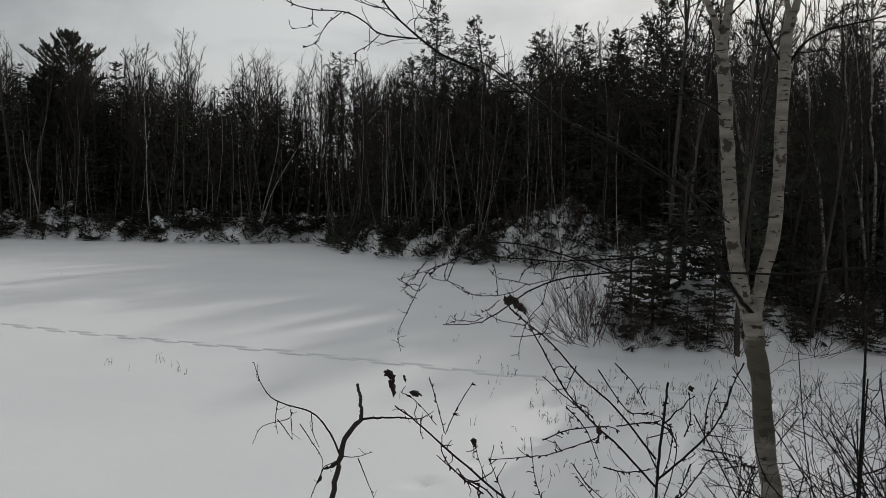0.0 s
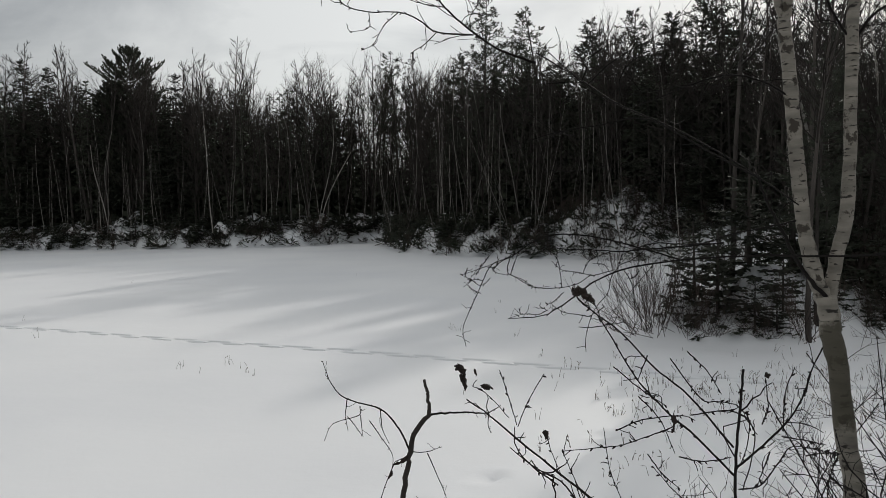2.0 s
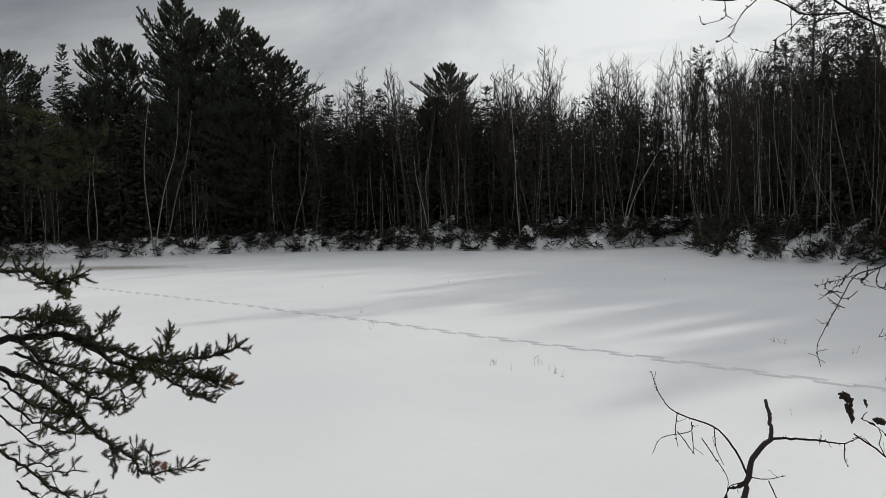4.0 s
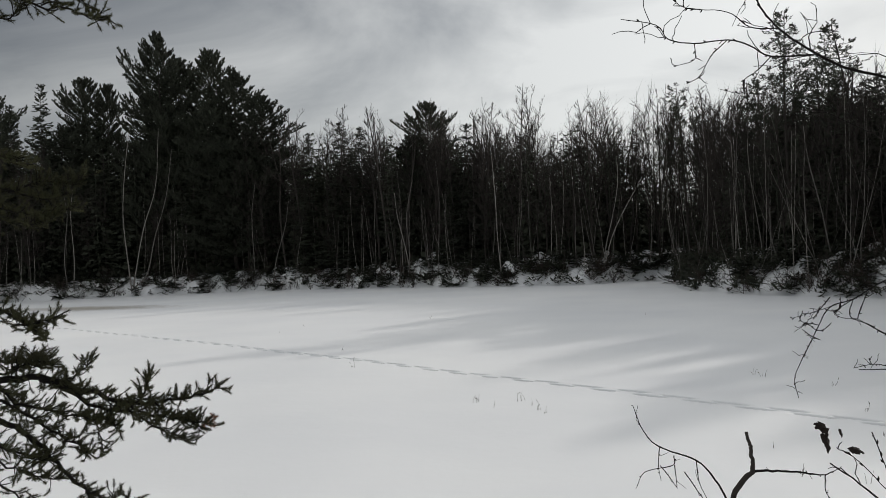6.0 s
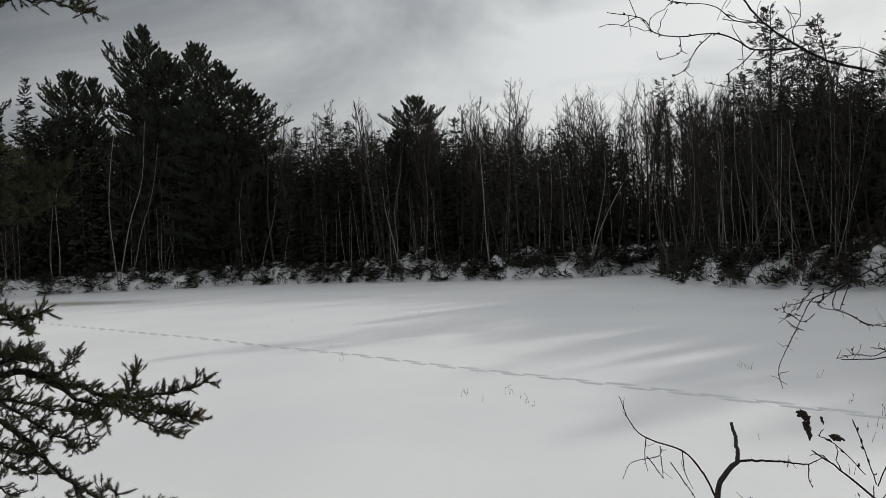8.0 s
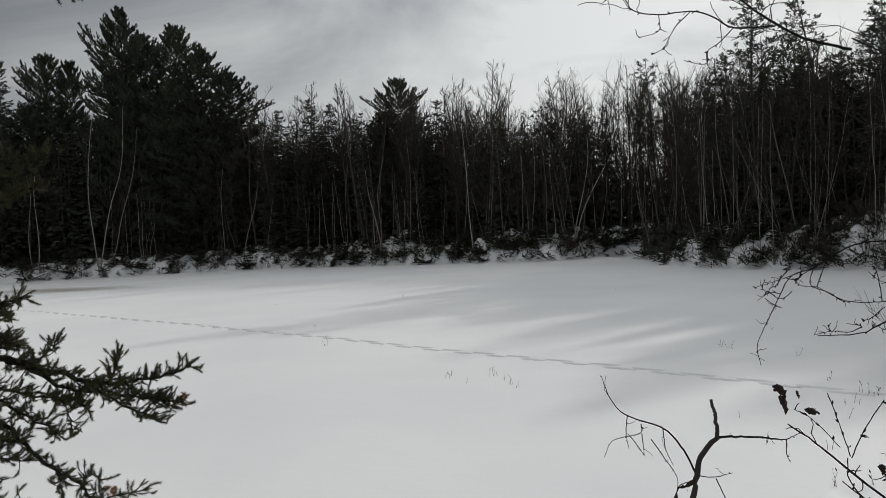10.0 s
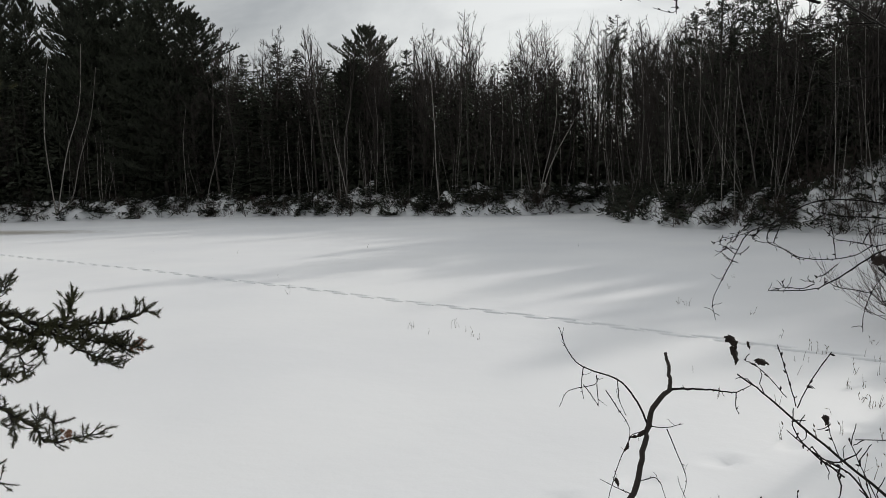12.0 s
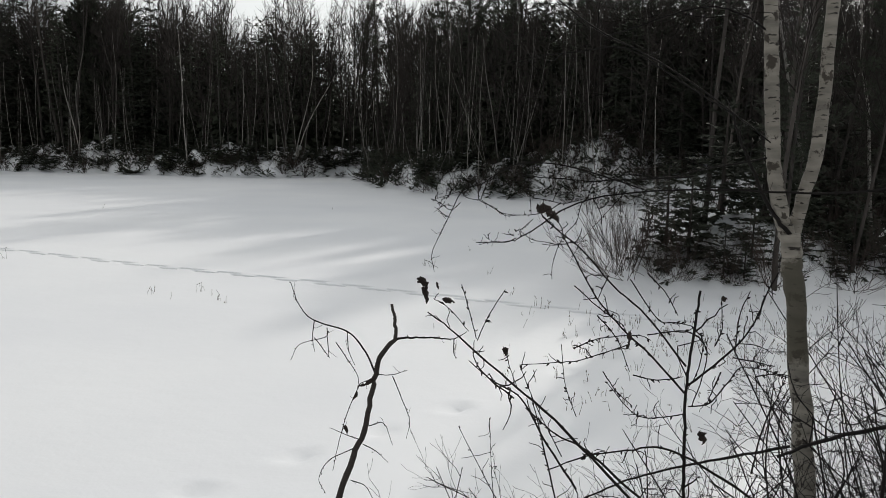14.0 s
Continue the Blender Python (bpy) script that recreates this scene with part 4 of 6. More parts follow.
for k, (x, y, h, lean) in enumerate([(5.05, 12.75, 7.0, 0), (5.35, 13.2, 5.2, 2), (6.75, 13.7, 5.4, 0), (4.3, 14.4, 8.5, 0), (4.9, 15.6, 5.6, 0), (7.9, 14.6, 5.0, -2), (6.0, 15.2, 8.0, 1), (7.2, 15.8, 5.6, 0), (9.2, 15.6, 5.2, 0)]):
    plant(RAGGED[k % 2] if k in (1, 5) else BARE[k % 5], x, y, scale=h / (13.0 if k in (1, 5) else (12, 13, 11, 12.5, 10)[k % 5]), turn=rf.uniform(0, 360), lean=lean)
for x, y, h, lean, turn in [(8.0, 15.5, 7.5, 13, 85), (8.6, 15.0, 7.0, 15, 80), (6.4, 15.8, 8.5, 2, 0), (7.0, 16.2, 8.5, -2, 30), (9.8, 17.0, 8, 4, 90)]:
    plant(THIN[2], x, y, scale=h / 8.0, turn=turn, lean=0, width=1.5).rotation_euler.rotate_axis("Y", radians(lean))
# ---- near plants ----
BARKN = material("rough_grey_bark", (0.035, 0.029, 0.025), vary=0.4, scale=9, fine=110, bump=0.8, stretch=(1, 1, 0.4))
rn = random.Random(77)


def limb(parent, name, pts, r0, r1, mat=TWIG, twigs=4, tlen=0.1, sides=6, root=False):
    """A stem through a few points, with slight kinks, buds and side twigs."""
    pts = [Vector(p) for p in pts]
    if root:
        foot = pts[0] + (pts[0] - pts[1]) * 0.25
        pts.insert(0, Vector((foot.x, foot.y, level(foot.x, foot.y) - 0.12)))
    line = smooth_line(pts, 6 if len(pts) < 8 else 4)
    k = max(r0, 0.002) * (0.06 if mat is BIRCH else 0.26 if mat is BARKN else 0.18)
    line = [p + Vector((rn.gauss(0, k), rn.gauss(0, k), rn.gauss(0, k))) if 0 < i < len(line) - 1 else p for i, p in enumerate(line)]
    n, g = len(line) - 1, Geo()
    g.tube(line, [(r0 + (r1 - r0) * i / n) * rn.uniform(0.93, 1.08) for i in range(n + 1)], sides)
    for _ in range(twigs):
        p, d = along(line, rn.uniform(0.12, 0.98))
        way = (d * rn.uniform(0.2, 0.9) + Vector((rn.gauss(0, 0.6), rn.gauss(0, 0.6), rn.gauss(0.1, 0.6)))).normalized()
        tw = wander(rn, p, way, tlen * rn.uniform(0.4, 1.2), 5, 0.34, 0.04)
        r = min(max(r1 * 0.8, 0.0010), 0.0024)
        g.tube(tw, taper(r, max(0.0007, r * 0.5), 5), 4)
        if tlen > 0.12:
            for _ in range(3):
                q, e = along(tw, rn.uniform(0.3, 1))
                t2 = wander(rn, q, e + 0.8 * rnd_dir(rn, 20, 120), tlen * rn.uniform(0.15, 0.45), 3, 0.18)
                g.tube(t2, taper(r * 0.6, 0.0008, 3), 3)
    if mat is TWIG:
        for _ in range(max(2, int(n * 0.4))):      # buds
            p, d = along(line, rn.uniform(0.1, 1.0))
            way = (d + 1.1 * rnd_dir(rn, 0, 180)).normalized()
            g.tube([p, p + way * 0.004, p + way * 0.008], (0.0012, 0.0019, 0.0005), 4)
    return part(name, g, mat, parent)


def tuft_form(seed):
    """A short brush of fine pine needles, one unit long, about +z."""
    r, g = random.Random(seed), Geo()
    for _ in range(58):
        w = (Vector((0, 0, r.uniform(0.1, 0.8))) + rnd_dir(r, 0, 180)).normalized()
        side = w.cross(rnd_dir(r, 0, 180))
        if side.length > 1e-3:
            g.needle(Vector((0, 0, r.uniform(-0.6, 0.4))), w, r.uniform(0.6, 1.0), 0.08, side.normalized())
    return g


TUFTS = [tuft_form(700 + i) for i in range(8)]


def tuft(g, p, d, size, r):
    g.add(r.choice(TUFTS), Matrix.Translation(p) @ d.to_track_quat("Z", "Y").to_matrix().to_4x4() @ Matrix.Scale(size, 4))


def bough(parent, pts, r0, tufts, size=1.0):
    """A pine bough with needle tufts on short shoots."""
    line = smooth_line(pts, 5)
    line = [p + Vector((rn.gauss(0, 0.008), rn.gauss(0, 0.008), rn.gauss(0, 0.008))) for p in line]
    n, wood, green = len(line) - 1, Geo(), Geo()
    wood.tube(line, taper(r0, 0.004, n), 6)
    for _ in range(int(tufts * 3.0)):
        u = rn.uniform(0.06, 1.0) ** 0.85
        p, d = along(line, u)
        way = (d * rn.uniform(0.2, 1.0) + Vector((rn.gauss(0, 0.6), rn.gauss(0, 0.6), rn.gauss(0.15, 0.5)))).normalized()
        reach = rn.uniform(0.03, 0.13) * size
        spray_line = wander(rn, p, way, reach, 4, 0.22, 0.12)
        wood.tube(spray_line, taper(0.0035 * size, 0.002 * size, 4), 4)
        needled = min(1.0, rn.uniform(0.025, 0.045) * size / reach)
        fat = rn.uniform(0.024, 0.032) * size
        for v in range(3):
            q, e = along(spray_line, 1.0 - needled * v / 2)
            tuft(green, q, e, fat * (0.85, 1.0, 0.9)[v], rn)
    q, e = along(line, 1.0)
    tuft(green, q, e, 0.03 * size, rn)
    b = part("branch", wood, TWIG, parent)
    part("needles", green, PINE, b, smooth=False)
    return b


def shrivelled_leaf(parent, p, length, width, seed, hang=(0, 0, -1)):
    """A curled dead leaf: a crumpled little sheet with thickness."""
    r, g, d = random.Random(seed), Geo(), Vector(hang).normalized()
    s = d.cross(Vector((0.3, 1, 0.2))).normalized()
    t = d.cross(s)
    nu, nv, grid = 8, 6, []
    for i in range(nu + 1):
        u = i / nu
        w = width * math.sin(math.pi * min(1, u * 0.94 + 0.06)) ** 0.7 * r.uniform(0.6, 1.15)
        for j in range(nv + 1):
            v = j / nv * 2 - 1
            a = 1.5 * v + 2.2 * u
            q = Vector(p) + d * length * u + s * w * 0.42 * math.sin(a) + t * w * 0.35 * math.cos(a) + Vector((r.gauss(0, 1), r.gauss(0, 1), r.gauss(0, 1))) * width * 0.07
            grid.append(q)
    for lift in (0.0, 0.0012):
        b = len(g.v)
        g.v += [tuple(q + t * lift) for q in grid]
        for i in range(nu):
            for j in range(nv):
                k = b + i * (nv + 1) + j
                g.f.append((k, k + 1, k + nv + 2, k + nv + 1))
    return part("dead_leaf", g, DEADLEAF, parent, "shrivelled dark brown dead leaf")



# the forked birch
birch = thing("birch", "forked white birch with dark scars, standing on the near bank", "birch tree", group="near birches")
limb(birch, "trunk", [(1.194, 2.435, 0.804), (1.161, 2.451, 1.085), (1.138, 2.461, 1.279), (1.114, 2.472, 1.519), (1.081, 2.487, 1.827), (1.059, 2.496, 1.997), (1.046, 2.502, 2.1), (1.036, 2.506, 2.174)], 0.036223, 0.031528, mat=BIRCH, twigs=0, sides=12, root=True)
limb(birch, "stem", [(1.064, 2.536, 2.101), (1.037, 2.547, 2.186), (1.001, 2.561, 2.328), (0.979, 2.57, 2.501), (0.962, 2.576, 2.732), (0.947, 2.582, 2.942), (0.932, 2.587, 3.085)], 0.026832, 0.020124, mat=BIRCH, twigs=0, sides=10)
limb(birch, "stem", [(0.935, 2.586, 3.066), (0.911, 2.595, 3.162), (0.884, 2.604, 3.23), (0.835, 2.62, 3.405), (0.766, 2.641, 3.658), (0.722, 2.654, 3.965)], 0.013416, 0.0053664, mat=BIRCH, twigs=6)
limb(birch, "stem", [(0.935, 2.586, 3.066), (0.95, 2.581, 3.168), (0.953, 2.579, 3.225), (0.945, 2.583, 3.45), (0.919, 2.592, 3.75), (0.928, 2.589, 4.024)], 0.017441, 0.0053664, mat=BIRCH, twigs=6)
limb(birch, "stem", [(1.089, 2.58, 2.084), (1.08, 2.584, 2.162), (1.099, 2.575, 2.29), (1.124, 2.565, 2.427), (1.133, 2.56, 2.638), (1.137, 2.559, 2.865), (1.14, 2.557, 3.072), (1.151, 2.552, 3.164)], 0.024149, 0.018112, mat=BIRCH, twigs=0, sides=10)
limb(birch, "stem", [(1.149, 2.554, 3.146), (1.168, 2.545, 3.218), (1.183, 2.538, 3.364), (1.198, 2.531, 3.617), (1.202, 2.529, 3.939)], 0.014758, 0.0053664, mat=BIRCH, twigs=6)
limb(birch, "stem", [(1.149, 2.554, 3.146), (1.132, 2.561, 3.259), (1.117, 2.568, 3.41), (1.102, 2.574, 3.707)], 0.010733, 0.0040248, mat=BIRCH, twigs=4)
limb(birch, "branch", [(0.992, 2.565, 2.459), (0.843, 2.477, 2.546), (0.668, 2.392, 2.644), (0.502, 2.296, 2.718), (0.33, 2.192, 2.779), (0.203, 2.073, 2.839), (0.088, 1.948, 2.884)], 0.0024, 0.0018, twigs=8, tlen=0.35)
limb(birch, "branch", [(0.084, 1.921, 2.854), (-0.009, 1.908, 2.89), (-0.081, 1.891, 2.939), (-0.139, 1.871, 2.99), (-0.182, 1.85, 3.055), (-0.193, 1.829, 3.126)], 0.0033331, 0.0016666, twigs=5, tlen=0.16)
limb(birch, "branch", [(-0.071, 1.881, 2.922), (-0.157, 1.859, 2.927), (-0.201, 1.836, 2.954), (-0.246, 1.812, 2.968), (-0.315, 1.784, 2.965), (-0.366, 1.755, 2.975), (-0.389, 1.73, 3.006), (-0.459, 1.696, 3.022)], 0.0020832, 0.0008928, twigs=10, tlen=0.1)
limb(birch, "twig", [(-0.245, 1.796, 2.964), (-0.281, 1.793, 2.932), (-0.307, 1.79, 2.89), (-0.336, 1.787, 2.876)], 0.0013094, 0.00071424, twigs=3, tlen=0.04)
limb(birch, "twig", [(-0.315, 1.789, 2.966), (-0.317, 1.789, 2.929), (-0.361, 1.783, 2.919)], 0.0011904, 0.0005952, twigs=2, tlen=0.03)
limb(birch, "twig", [(-0.139, 1.831, 2.98), (-0.199, 1.829, 2.994), (-0.244, 1.826, 3.035), (-0.331, 1.818, 3.057), (-0.366, 1.813, 3.088)], 0.001488, 0.0005952, twigs=5, tlen=0.06)
limb(birch, "twig", [(-0.157, 1.83, 2.921), (-0.189, 1.829, 2.892), (-0.216, 1.828, 2.875), (-0.222, 1.828, 2.847), (-0.268, 1.824, 2.861)], 0.0013094, 0.0005952, twigs=3, tlen=0.04)
limb(birch, "branch", [(0.844, 2.565, 2.566), (0.687, 2.528, 2.648), (0.471, 2.496, 2.764), (0.315, 2.44, 2.746), (0.165, 2.374, 2.72), (0.023, 2.3, 2.677)], 0.0029165, 0.00083328, twigs=10, tlen=0.3)
limb(birch, "branch", [(0.954, 2.579, 2.827), (0.854, 2.54, 2.877), (0.73, 2.506, 2.898), (0.592, 2.47, 2.863), (0.456, 2.427, 2.81), (0.375, 2.37, 2.784)], 0.0035712, 0.0011904, twigs=9, tlen=0.3)
limb(birch, "branch", [(1.144, 2.556, 2.997), (1.196, 2.559, 3.073), (1.267, 2.553, 3.12), (1.366, 2.53, 3.143), (1.489, 2.488, 3.171)], 0.005952, 0.0023808, twigs=7, tlen=0.3)
limb(birch, "branch", [(1.138, 2.558, 2.997), (1.085, 2.545, 3.068), (1.038, 2.529, 3.157), (1.006, 2.506, 3.26)], 0.0047616, 0.0023808, twigs=5, tlen=0.25)
limb(birch, "branch", [(0.976, 2.571, 2.424), (0.875, 2.554, 2.404), (0.756, 2.54, 2.384), (0.637, 2.521, 2.354), (0.482, 2.504, 2.359), (0.375, 2.472, 2.325)], 0.0035712, 0.0011904, twigs=8, tlen=0.22)
limb(birch, "branch", [(1.04, 2.492, 2.164), (0.985, 2.554, 2.252), (0.938, 2.612, 2.383), (0.899, 2.665, 2.5), (0.89, 2.707, 2.58)], 0.0071424, 0.0035712, twigs=4, tlen=0.2)

# the single birch
birch = thing("birch", "single white birch trunk with black knots on the near bank", "birch tree", group="near birches")
limb(birch, "trunk", [(1.605, 2.125, 1.061), (1.61, 2.121, 1.426), (1.614, 2.118, 1.652), (1.616, 2.117, 1.839), (1.622, 2.113, 2.062), (1.634, 2.104, 2.318), (1.64, 2.099, 2.588), (1.642, 2.098, 2.907), (1.643, 2.097, 3.169), (1.644, 2.096, 3.445), (1.638, 2.101, 3.888)], 0.037565, 0.020124, mat=BIRCH, twigs=0, sides=12, root=True)
limb(birch, "branch", [(1.599, 2.08, 2.231), (1.525, 2.096, 2.283), (1.412, 2.136, 2.326), (1.264, 2.189, 2.35), (1.142, 2.219, 2.338), (1.034, 2.236, 2.326), (0.891, 2.262, 2.325), (0.711, 2.29, 2.328), (0.529, 2.304, 2.319), (0.348, 2.304, 2.293), (0.241, 2.286, 2.243), (0.17, 2.261, 2.195), (0.102, 2.235, 2.166), (0.003, 2.205, 2.164)], 0.0053568, 0.0013094, twigs=10, tlen=0.08)
limb(birch, "branch", [(0.552, 2.415, 2.311), (0.40, 2.47, 2.36), (0.27, 2.52, 2.39), (0.151, 2.56, 2.392), (0.08, 2.579, 2.36), (0.018, 2.598, 2.317), (-0.045, 2.617, 2.294), (-0.079, 2.636, 2.235), (-0.106, 2.654, 2.175), (-0.134, 2.673, 2.117), (-0.157, 2.692, 2.052), (-0.148, 2.711, 1.987)], 0.0026, 0.0010, twigs=6, tlen=0.05)
limb(birch, "twig", [(-0.045, 2.617, 2.294), (-0.094, 2.63, 2.276), (-0.158, 2.66, 2.254)], 0.0014, 0.0008, twigs=3, tlen=0.03)
limb(birch, "twig", [(-0.079, 2.636, 2.235), (-0.112, 2.645, 2.237), (-0.15, 2.673, 2.209)], 0.0014, 0.0008, twigs=2, tlen=0.03)
limb(birch, "twig", [(0.018, 2.598, 2.317), (0.008, 2.61, 2.265), (0.063, 2.628, 2.235), (0.103, 2.662, 2.204), (0.157, 2.696, 2.204)], 0.0016, 0.0009, twigs=3, tlen=0.04)
limb(birch, "twig", [(0.14, 2.56, 2.137), (0.109, 2.602, 2.116), (0.067, 2.645, 2.113), (0.013, 2.688, 2.093)], 0.0016, 0.0009, twigs=4, tlen=0.04)
limb(birch, "twig", [(0.461, 2.331, 2.317), (0.425, 2.337, 2.271), (0.336, 2.349, 2.162), (0.301, 2.353, 2.089)], 0.001488, 0.0005952, twigs=5, tlen=0.06)
limb(birch, "branch", [(1.619, 2.115, 1.747), (1.543, 2.056, 1.832), (1.42, 2.029, 1.784), (1.249, 2.027, 1.724), (1.005, 2.05, 1.652), (0.849, 2.016, 1.607)], 0.0095232, 0.0041664, twigs=8, tlen=0.25)
limb(birch, "branch", [(1.626, 2.109, 1.701), (1.647, 2.044, 1.75), (1.682, 1.965, 1.817), (1.712, 1.888, 1.89), (1.747, 1.802, 1.954)], 0.0095232, 0.0047616, twigs=6, tlen=0.25)
limb(birch, "branch", [(1.646, 2.095, 2.364), (1.696, 2.038, 2.411), (1.732, 1.989, 2.5), (1.774, 1.933, 2.568), (1.818, 1.874, 2.633)], 0.0047616, 0.0023808, twigs=6, tlen=0.25)
limb(birch, "branch", [(1.642, 2.098, 3.012), (1.676, 2.047, 3.072), (1.692, 2.009, 3.131), (1.717, 1.962, 3.203)], 0.005952, 0.002976, twigs=5, tlen=0.25)
limb(birch, "branch", [(1.638, 2.1, 3.065), (1.586, 2.114, 3.118), (1.534, 2.126, 3.17), (1.467, 2.147, 3.242)], 0.0035712, 0.0017856, twigs=5, tlen=0.25)
limb(birch, "branch", [(1.641, 2.098, 2.748), (1.683, 2.041, 2.796), (1.728, 1.979, 2.824), (1.791, 1.898, 2.848)], 0.0041664, 0.0017856, twigs=5, tlen=0.25)
limb(birch, "branch", [(0.685, 2.404, 2.363), (0.507, 2.439, 2.348), (0.44, 2.444, 2.345), (0.377, 2.446, 2.339), (0.281, 2.451, 2.346), (0.197, 2.45, 2.35), (0.126, 2.447, 2.364)], 0.0032, 0.0012, twigs=4, tlen=0.06)
limb(birch, "twig", [(0.348, 2.354, 2.296), (0.328, 2.36, 2.267), (0.317, 2.365, 2.216), (0.288, 2.371, 2.18), (0.267, 2.376, 2.142), (0.256, 2.381, 2.106), (0.248, 2.384, 2.067), (0.249, 2.387, 2.026)], 0.0014, 0.0009, twigs=2, tlen=0.03)
limb(birch, "twig", [(0.339, 2.356, 2.289), (0.279, 2.367, 2.272), (0.264, 2.372, 2.272), (0.237, 2.378, 2.279), (0.206, 2.384, 2.284), (0.175, 2.39, 2.29), (0.146, 2.396, 2.317)], 0.0014, 0.0009, twigs=2, tlen=0.03)
limb(birch, "twig", [(0.263, 2.365, 2.273), (0.224, 2.372, 2.245), (0.175, 2.379, 2.234), (0.125, 2.384, 2.231), (0.082, 2.389, 2.238), (0.044, 2.392, 2.259), (0.015, 2.395, 2.277), (-0.013, 2.397, 2.278), (-0.042, 2.4, 2.289)], 0.0014, 0.0009, twigs=2, tlen=0.03)
limb(birch, "twig", [(0.015, 2.38, 2.279), (0.024, 2.387, 2.303), (0.036, 2.393, 2.335), (0.049, 2.4, 2.356)], 0.0014, 0.0009, twigs=2, tlen=0.03)
limb(birch, "twig", [(0.175, 2.374, 2.235), (0.173, 2.38, 2.269), (0.168, 2.387, 2.306), (0.163, 2.394, 2.33)], 0.0014, 0.0009, twigs=2, tlen=0.03)
limb(birch, "twig", [(0.242, 2.368, 2.28), (0.257, 2.373, 2.311), (0.285, 2.376, 2.33), (0.341, 2.376, 2.347)], 0.0014, 0.0009, twigs=2, tlen=0.03)
limb(birch, "twig", [(0.181, 2.373, 2.219), (0.163, 2.381, 2.202), (0.145, 2.389, 2.185), (0.127, 2.397, 2.179)], 0.0014, 0.0009, twigs=2, tlen=0.03)
limb(birch, "twig", [(0.123, 2.377, 2.165), (0.108, 2.398, 2.168)], 0.0014, 0.0009, twigs=2, tlen=0.03)
limb(birch, "twig", [(0.045, 2.38, 2.15), (0.039, 2.4, 2.165)], 0.0014, 0.0009, twigs=2, tlen=0.03)
limb(birch, "twig", [(0.348, 2.354, 2.289), (0.355, 2.36, 2.317), (0.37, 2.365, 2.354), (0.379, 2.37, 2.422)], 0.0014, 0.0009, twigs=2, tlen=0.03)
limb(birch, "twig", [(0.364, 2.352, 2.29), (0.383, 2.353, 2.259), (0.393, 2.355, 2.231), (0.398, 2.359, 2.187), (0.409, 2.361, 2.149), (0.437, 2.36, 2.1)], 0.0014, 0.0009, twigs=2, tlen=0.03)
limb(birch, "twig", [(0.382, 2.349, 2.259), (0.402, 2.356, 2.268), (0.415, 2.364, 2.293)], 0.0014, 0.0009, twigs=2, tlen=0.03)
limb(birch, "twig", [(0.357, 2.353, 2.305), (0.4, 2.353, 2.324), (0.436, 2.353, 2.356), (0.484, 2.351, 2.387)], 0.0014, 0.0009, twigs=2, tlen=0.03)
limb(birch, "twig", [(0.309, 2.36, 2.307), (0.274, 2.384, 2.307)], 0.0014, 0.0009, twigs=2, tlen=0.03)
limb(birch, "twig", [(0.325, 2.358, 2.385), (0.363, 2.362, 2.36), (0.389, 2.368, 2.354)], 0.0014, 0.0009, twigs=2, tlen=0.03)
limb(birch, "twig", [(0.263, 2.365, 2.14), (0.227, 2.376, 2.147), (0.184, 2.386, 2.152), (0.155, 2.395, 2.169)], 0.0014, 0.0009, twigs=2, tlen=0.03)
limb(birch, "twig", [(-0.05, 2.379, 2.268), (-0.069, 2.383, 2.249), (-0.088, 2.386, 2.246), (-0.107, 2.39, 2.26), (-0.129, 2.393, 2.275), (-0.123, 2.397, 2.297)], 0.0014, 0.0009, twigs=2, tlen=0.03)
limb(birch, "twig", [(-0.081, 2.379, 2.22), (-0.103, 2.388, 2.229), (-0.125, 2.397, 2.247)], 0.0014, 0.0009, twigs=2, tlen=0.03)
limb(birch, "twig", [(-0.076, 2.379, 2.315), (-0.088, 2.388, 2.289), (-0.111, 2.397, 2.274)], 0.0014, 0.0009, twigs=2, tlen=0.03)
limb(birch, "twig", [(-0.051, 2.379, 2.34), (-0.07, 2.389, 2.314), (-0.083, 2.399, 2.298)], 0.0014, 0.0009, twigs=2, tlen=0.03)
limb(birch, "twig", [(-0.041, 2.38, 2.29), (-0.026, 2.39, 2.315), (-0.024, 2.4, 2.339)], 0.0014, 0.0009, twigs=2, tlen=0.03)
limb(birch, "twig", [(-0.041, 2.38, 2.297), (-0.02, 2.387, 2.315), (0.011, 2.393, 2.334), (0.042, 2.4, 2.353)], 0.0014, 0.0009, twigs=2, tlen=0.03)
limb(birch, "twig", [(-0.057, 2.379, 2.303), (-0.039, 2.4, 2.298)], 0.0014, 0.0009, twigs=2, tlen=0.03)
single_birch = birch

# the alder by the path
alder = thing("alder_bush", "leafless dark alder with a few shrivelled leaves", "bush")
limb(alder, "stem", [(0.416, 1.379, 1.644), (0.412, 1.38, 1.782), (0.409, 1.381, 1.888), (0.406, 1.382, 1.992), (0.413, 1.38, 2.102), (0.42, 1.378, 2.189)], 0.00389, 0.00221, twigs=8, tlen=0.09, root=True)
limb(alder, "stem", [(0.403, 1.383, 1.991), (0.336, 1.394, 2.062), (0.289, 1.398, 2.104), (0.234, 1.402, 2.166), (0.184, 1.404, 2.253), (0.163, 1.4, 2.286)], 0.00229, 0.00111, twigs=8, tlen=0.07)
limb(alder, "stem", [(0.403, 1.383, 2.043), (0.327, 1.398, 2.136), (0.267, 1.407, 2.187), (0.202, 1.413, 2.258), (0.151, 1.415, 2.297), (0.127, 1.414, 2.321)], 0.00206, 0.00111, twigs=6, tlen=0.06)
limb(alder, "stem", [(0.408, 1.382, 2.006), (0.464, 1.382, 2.055), (0.513, 1.382, 2.111), (0.543, 1.389, 2.177)], 0.00229, 0.00122, twigs=6, tlen=0.06)
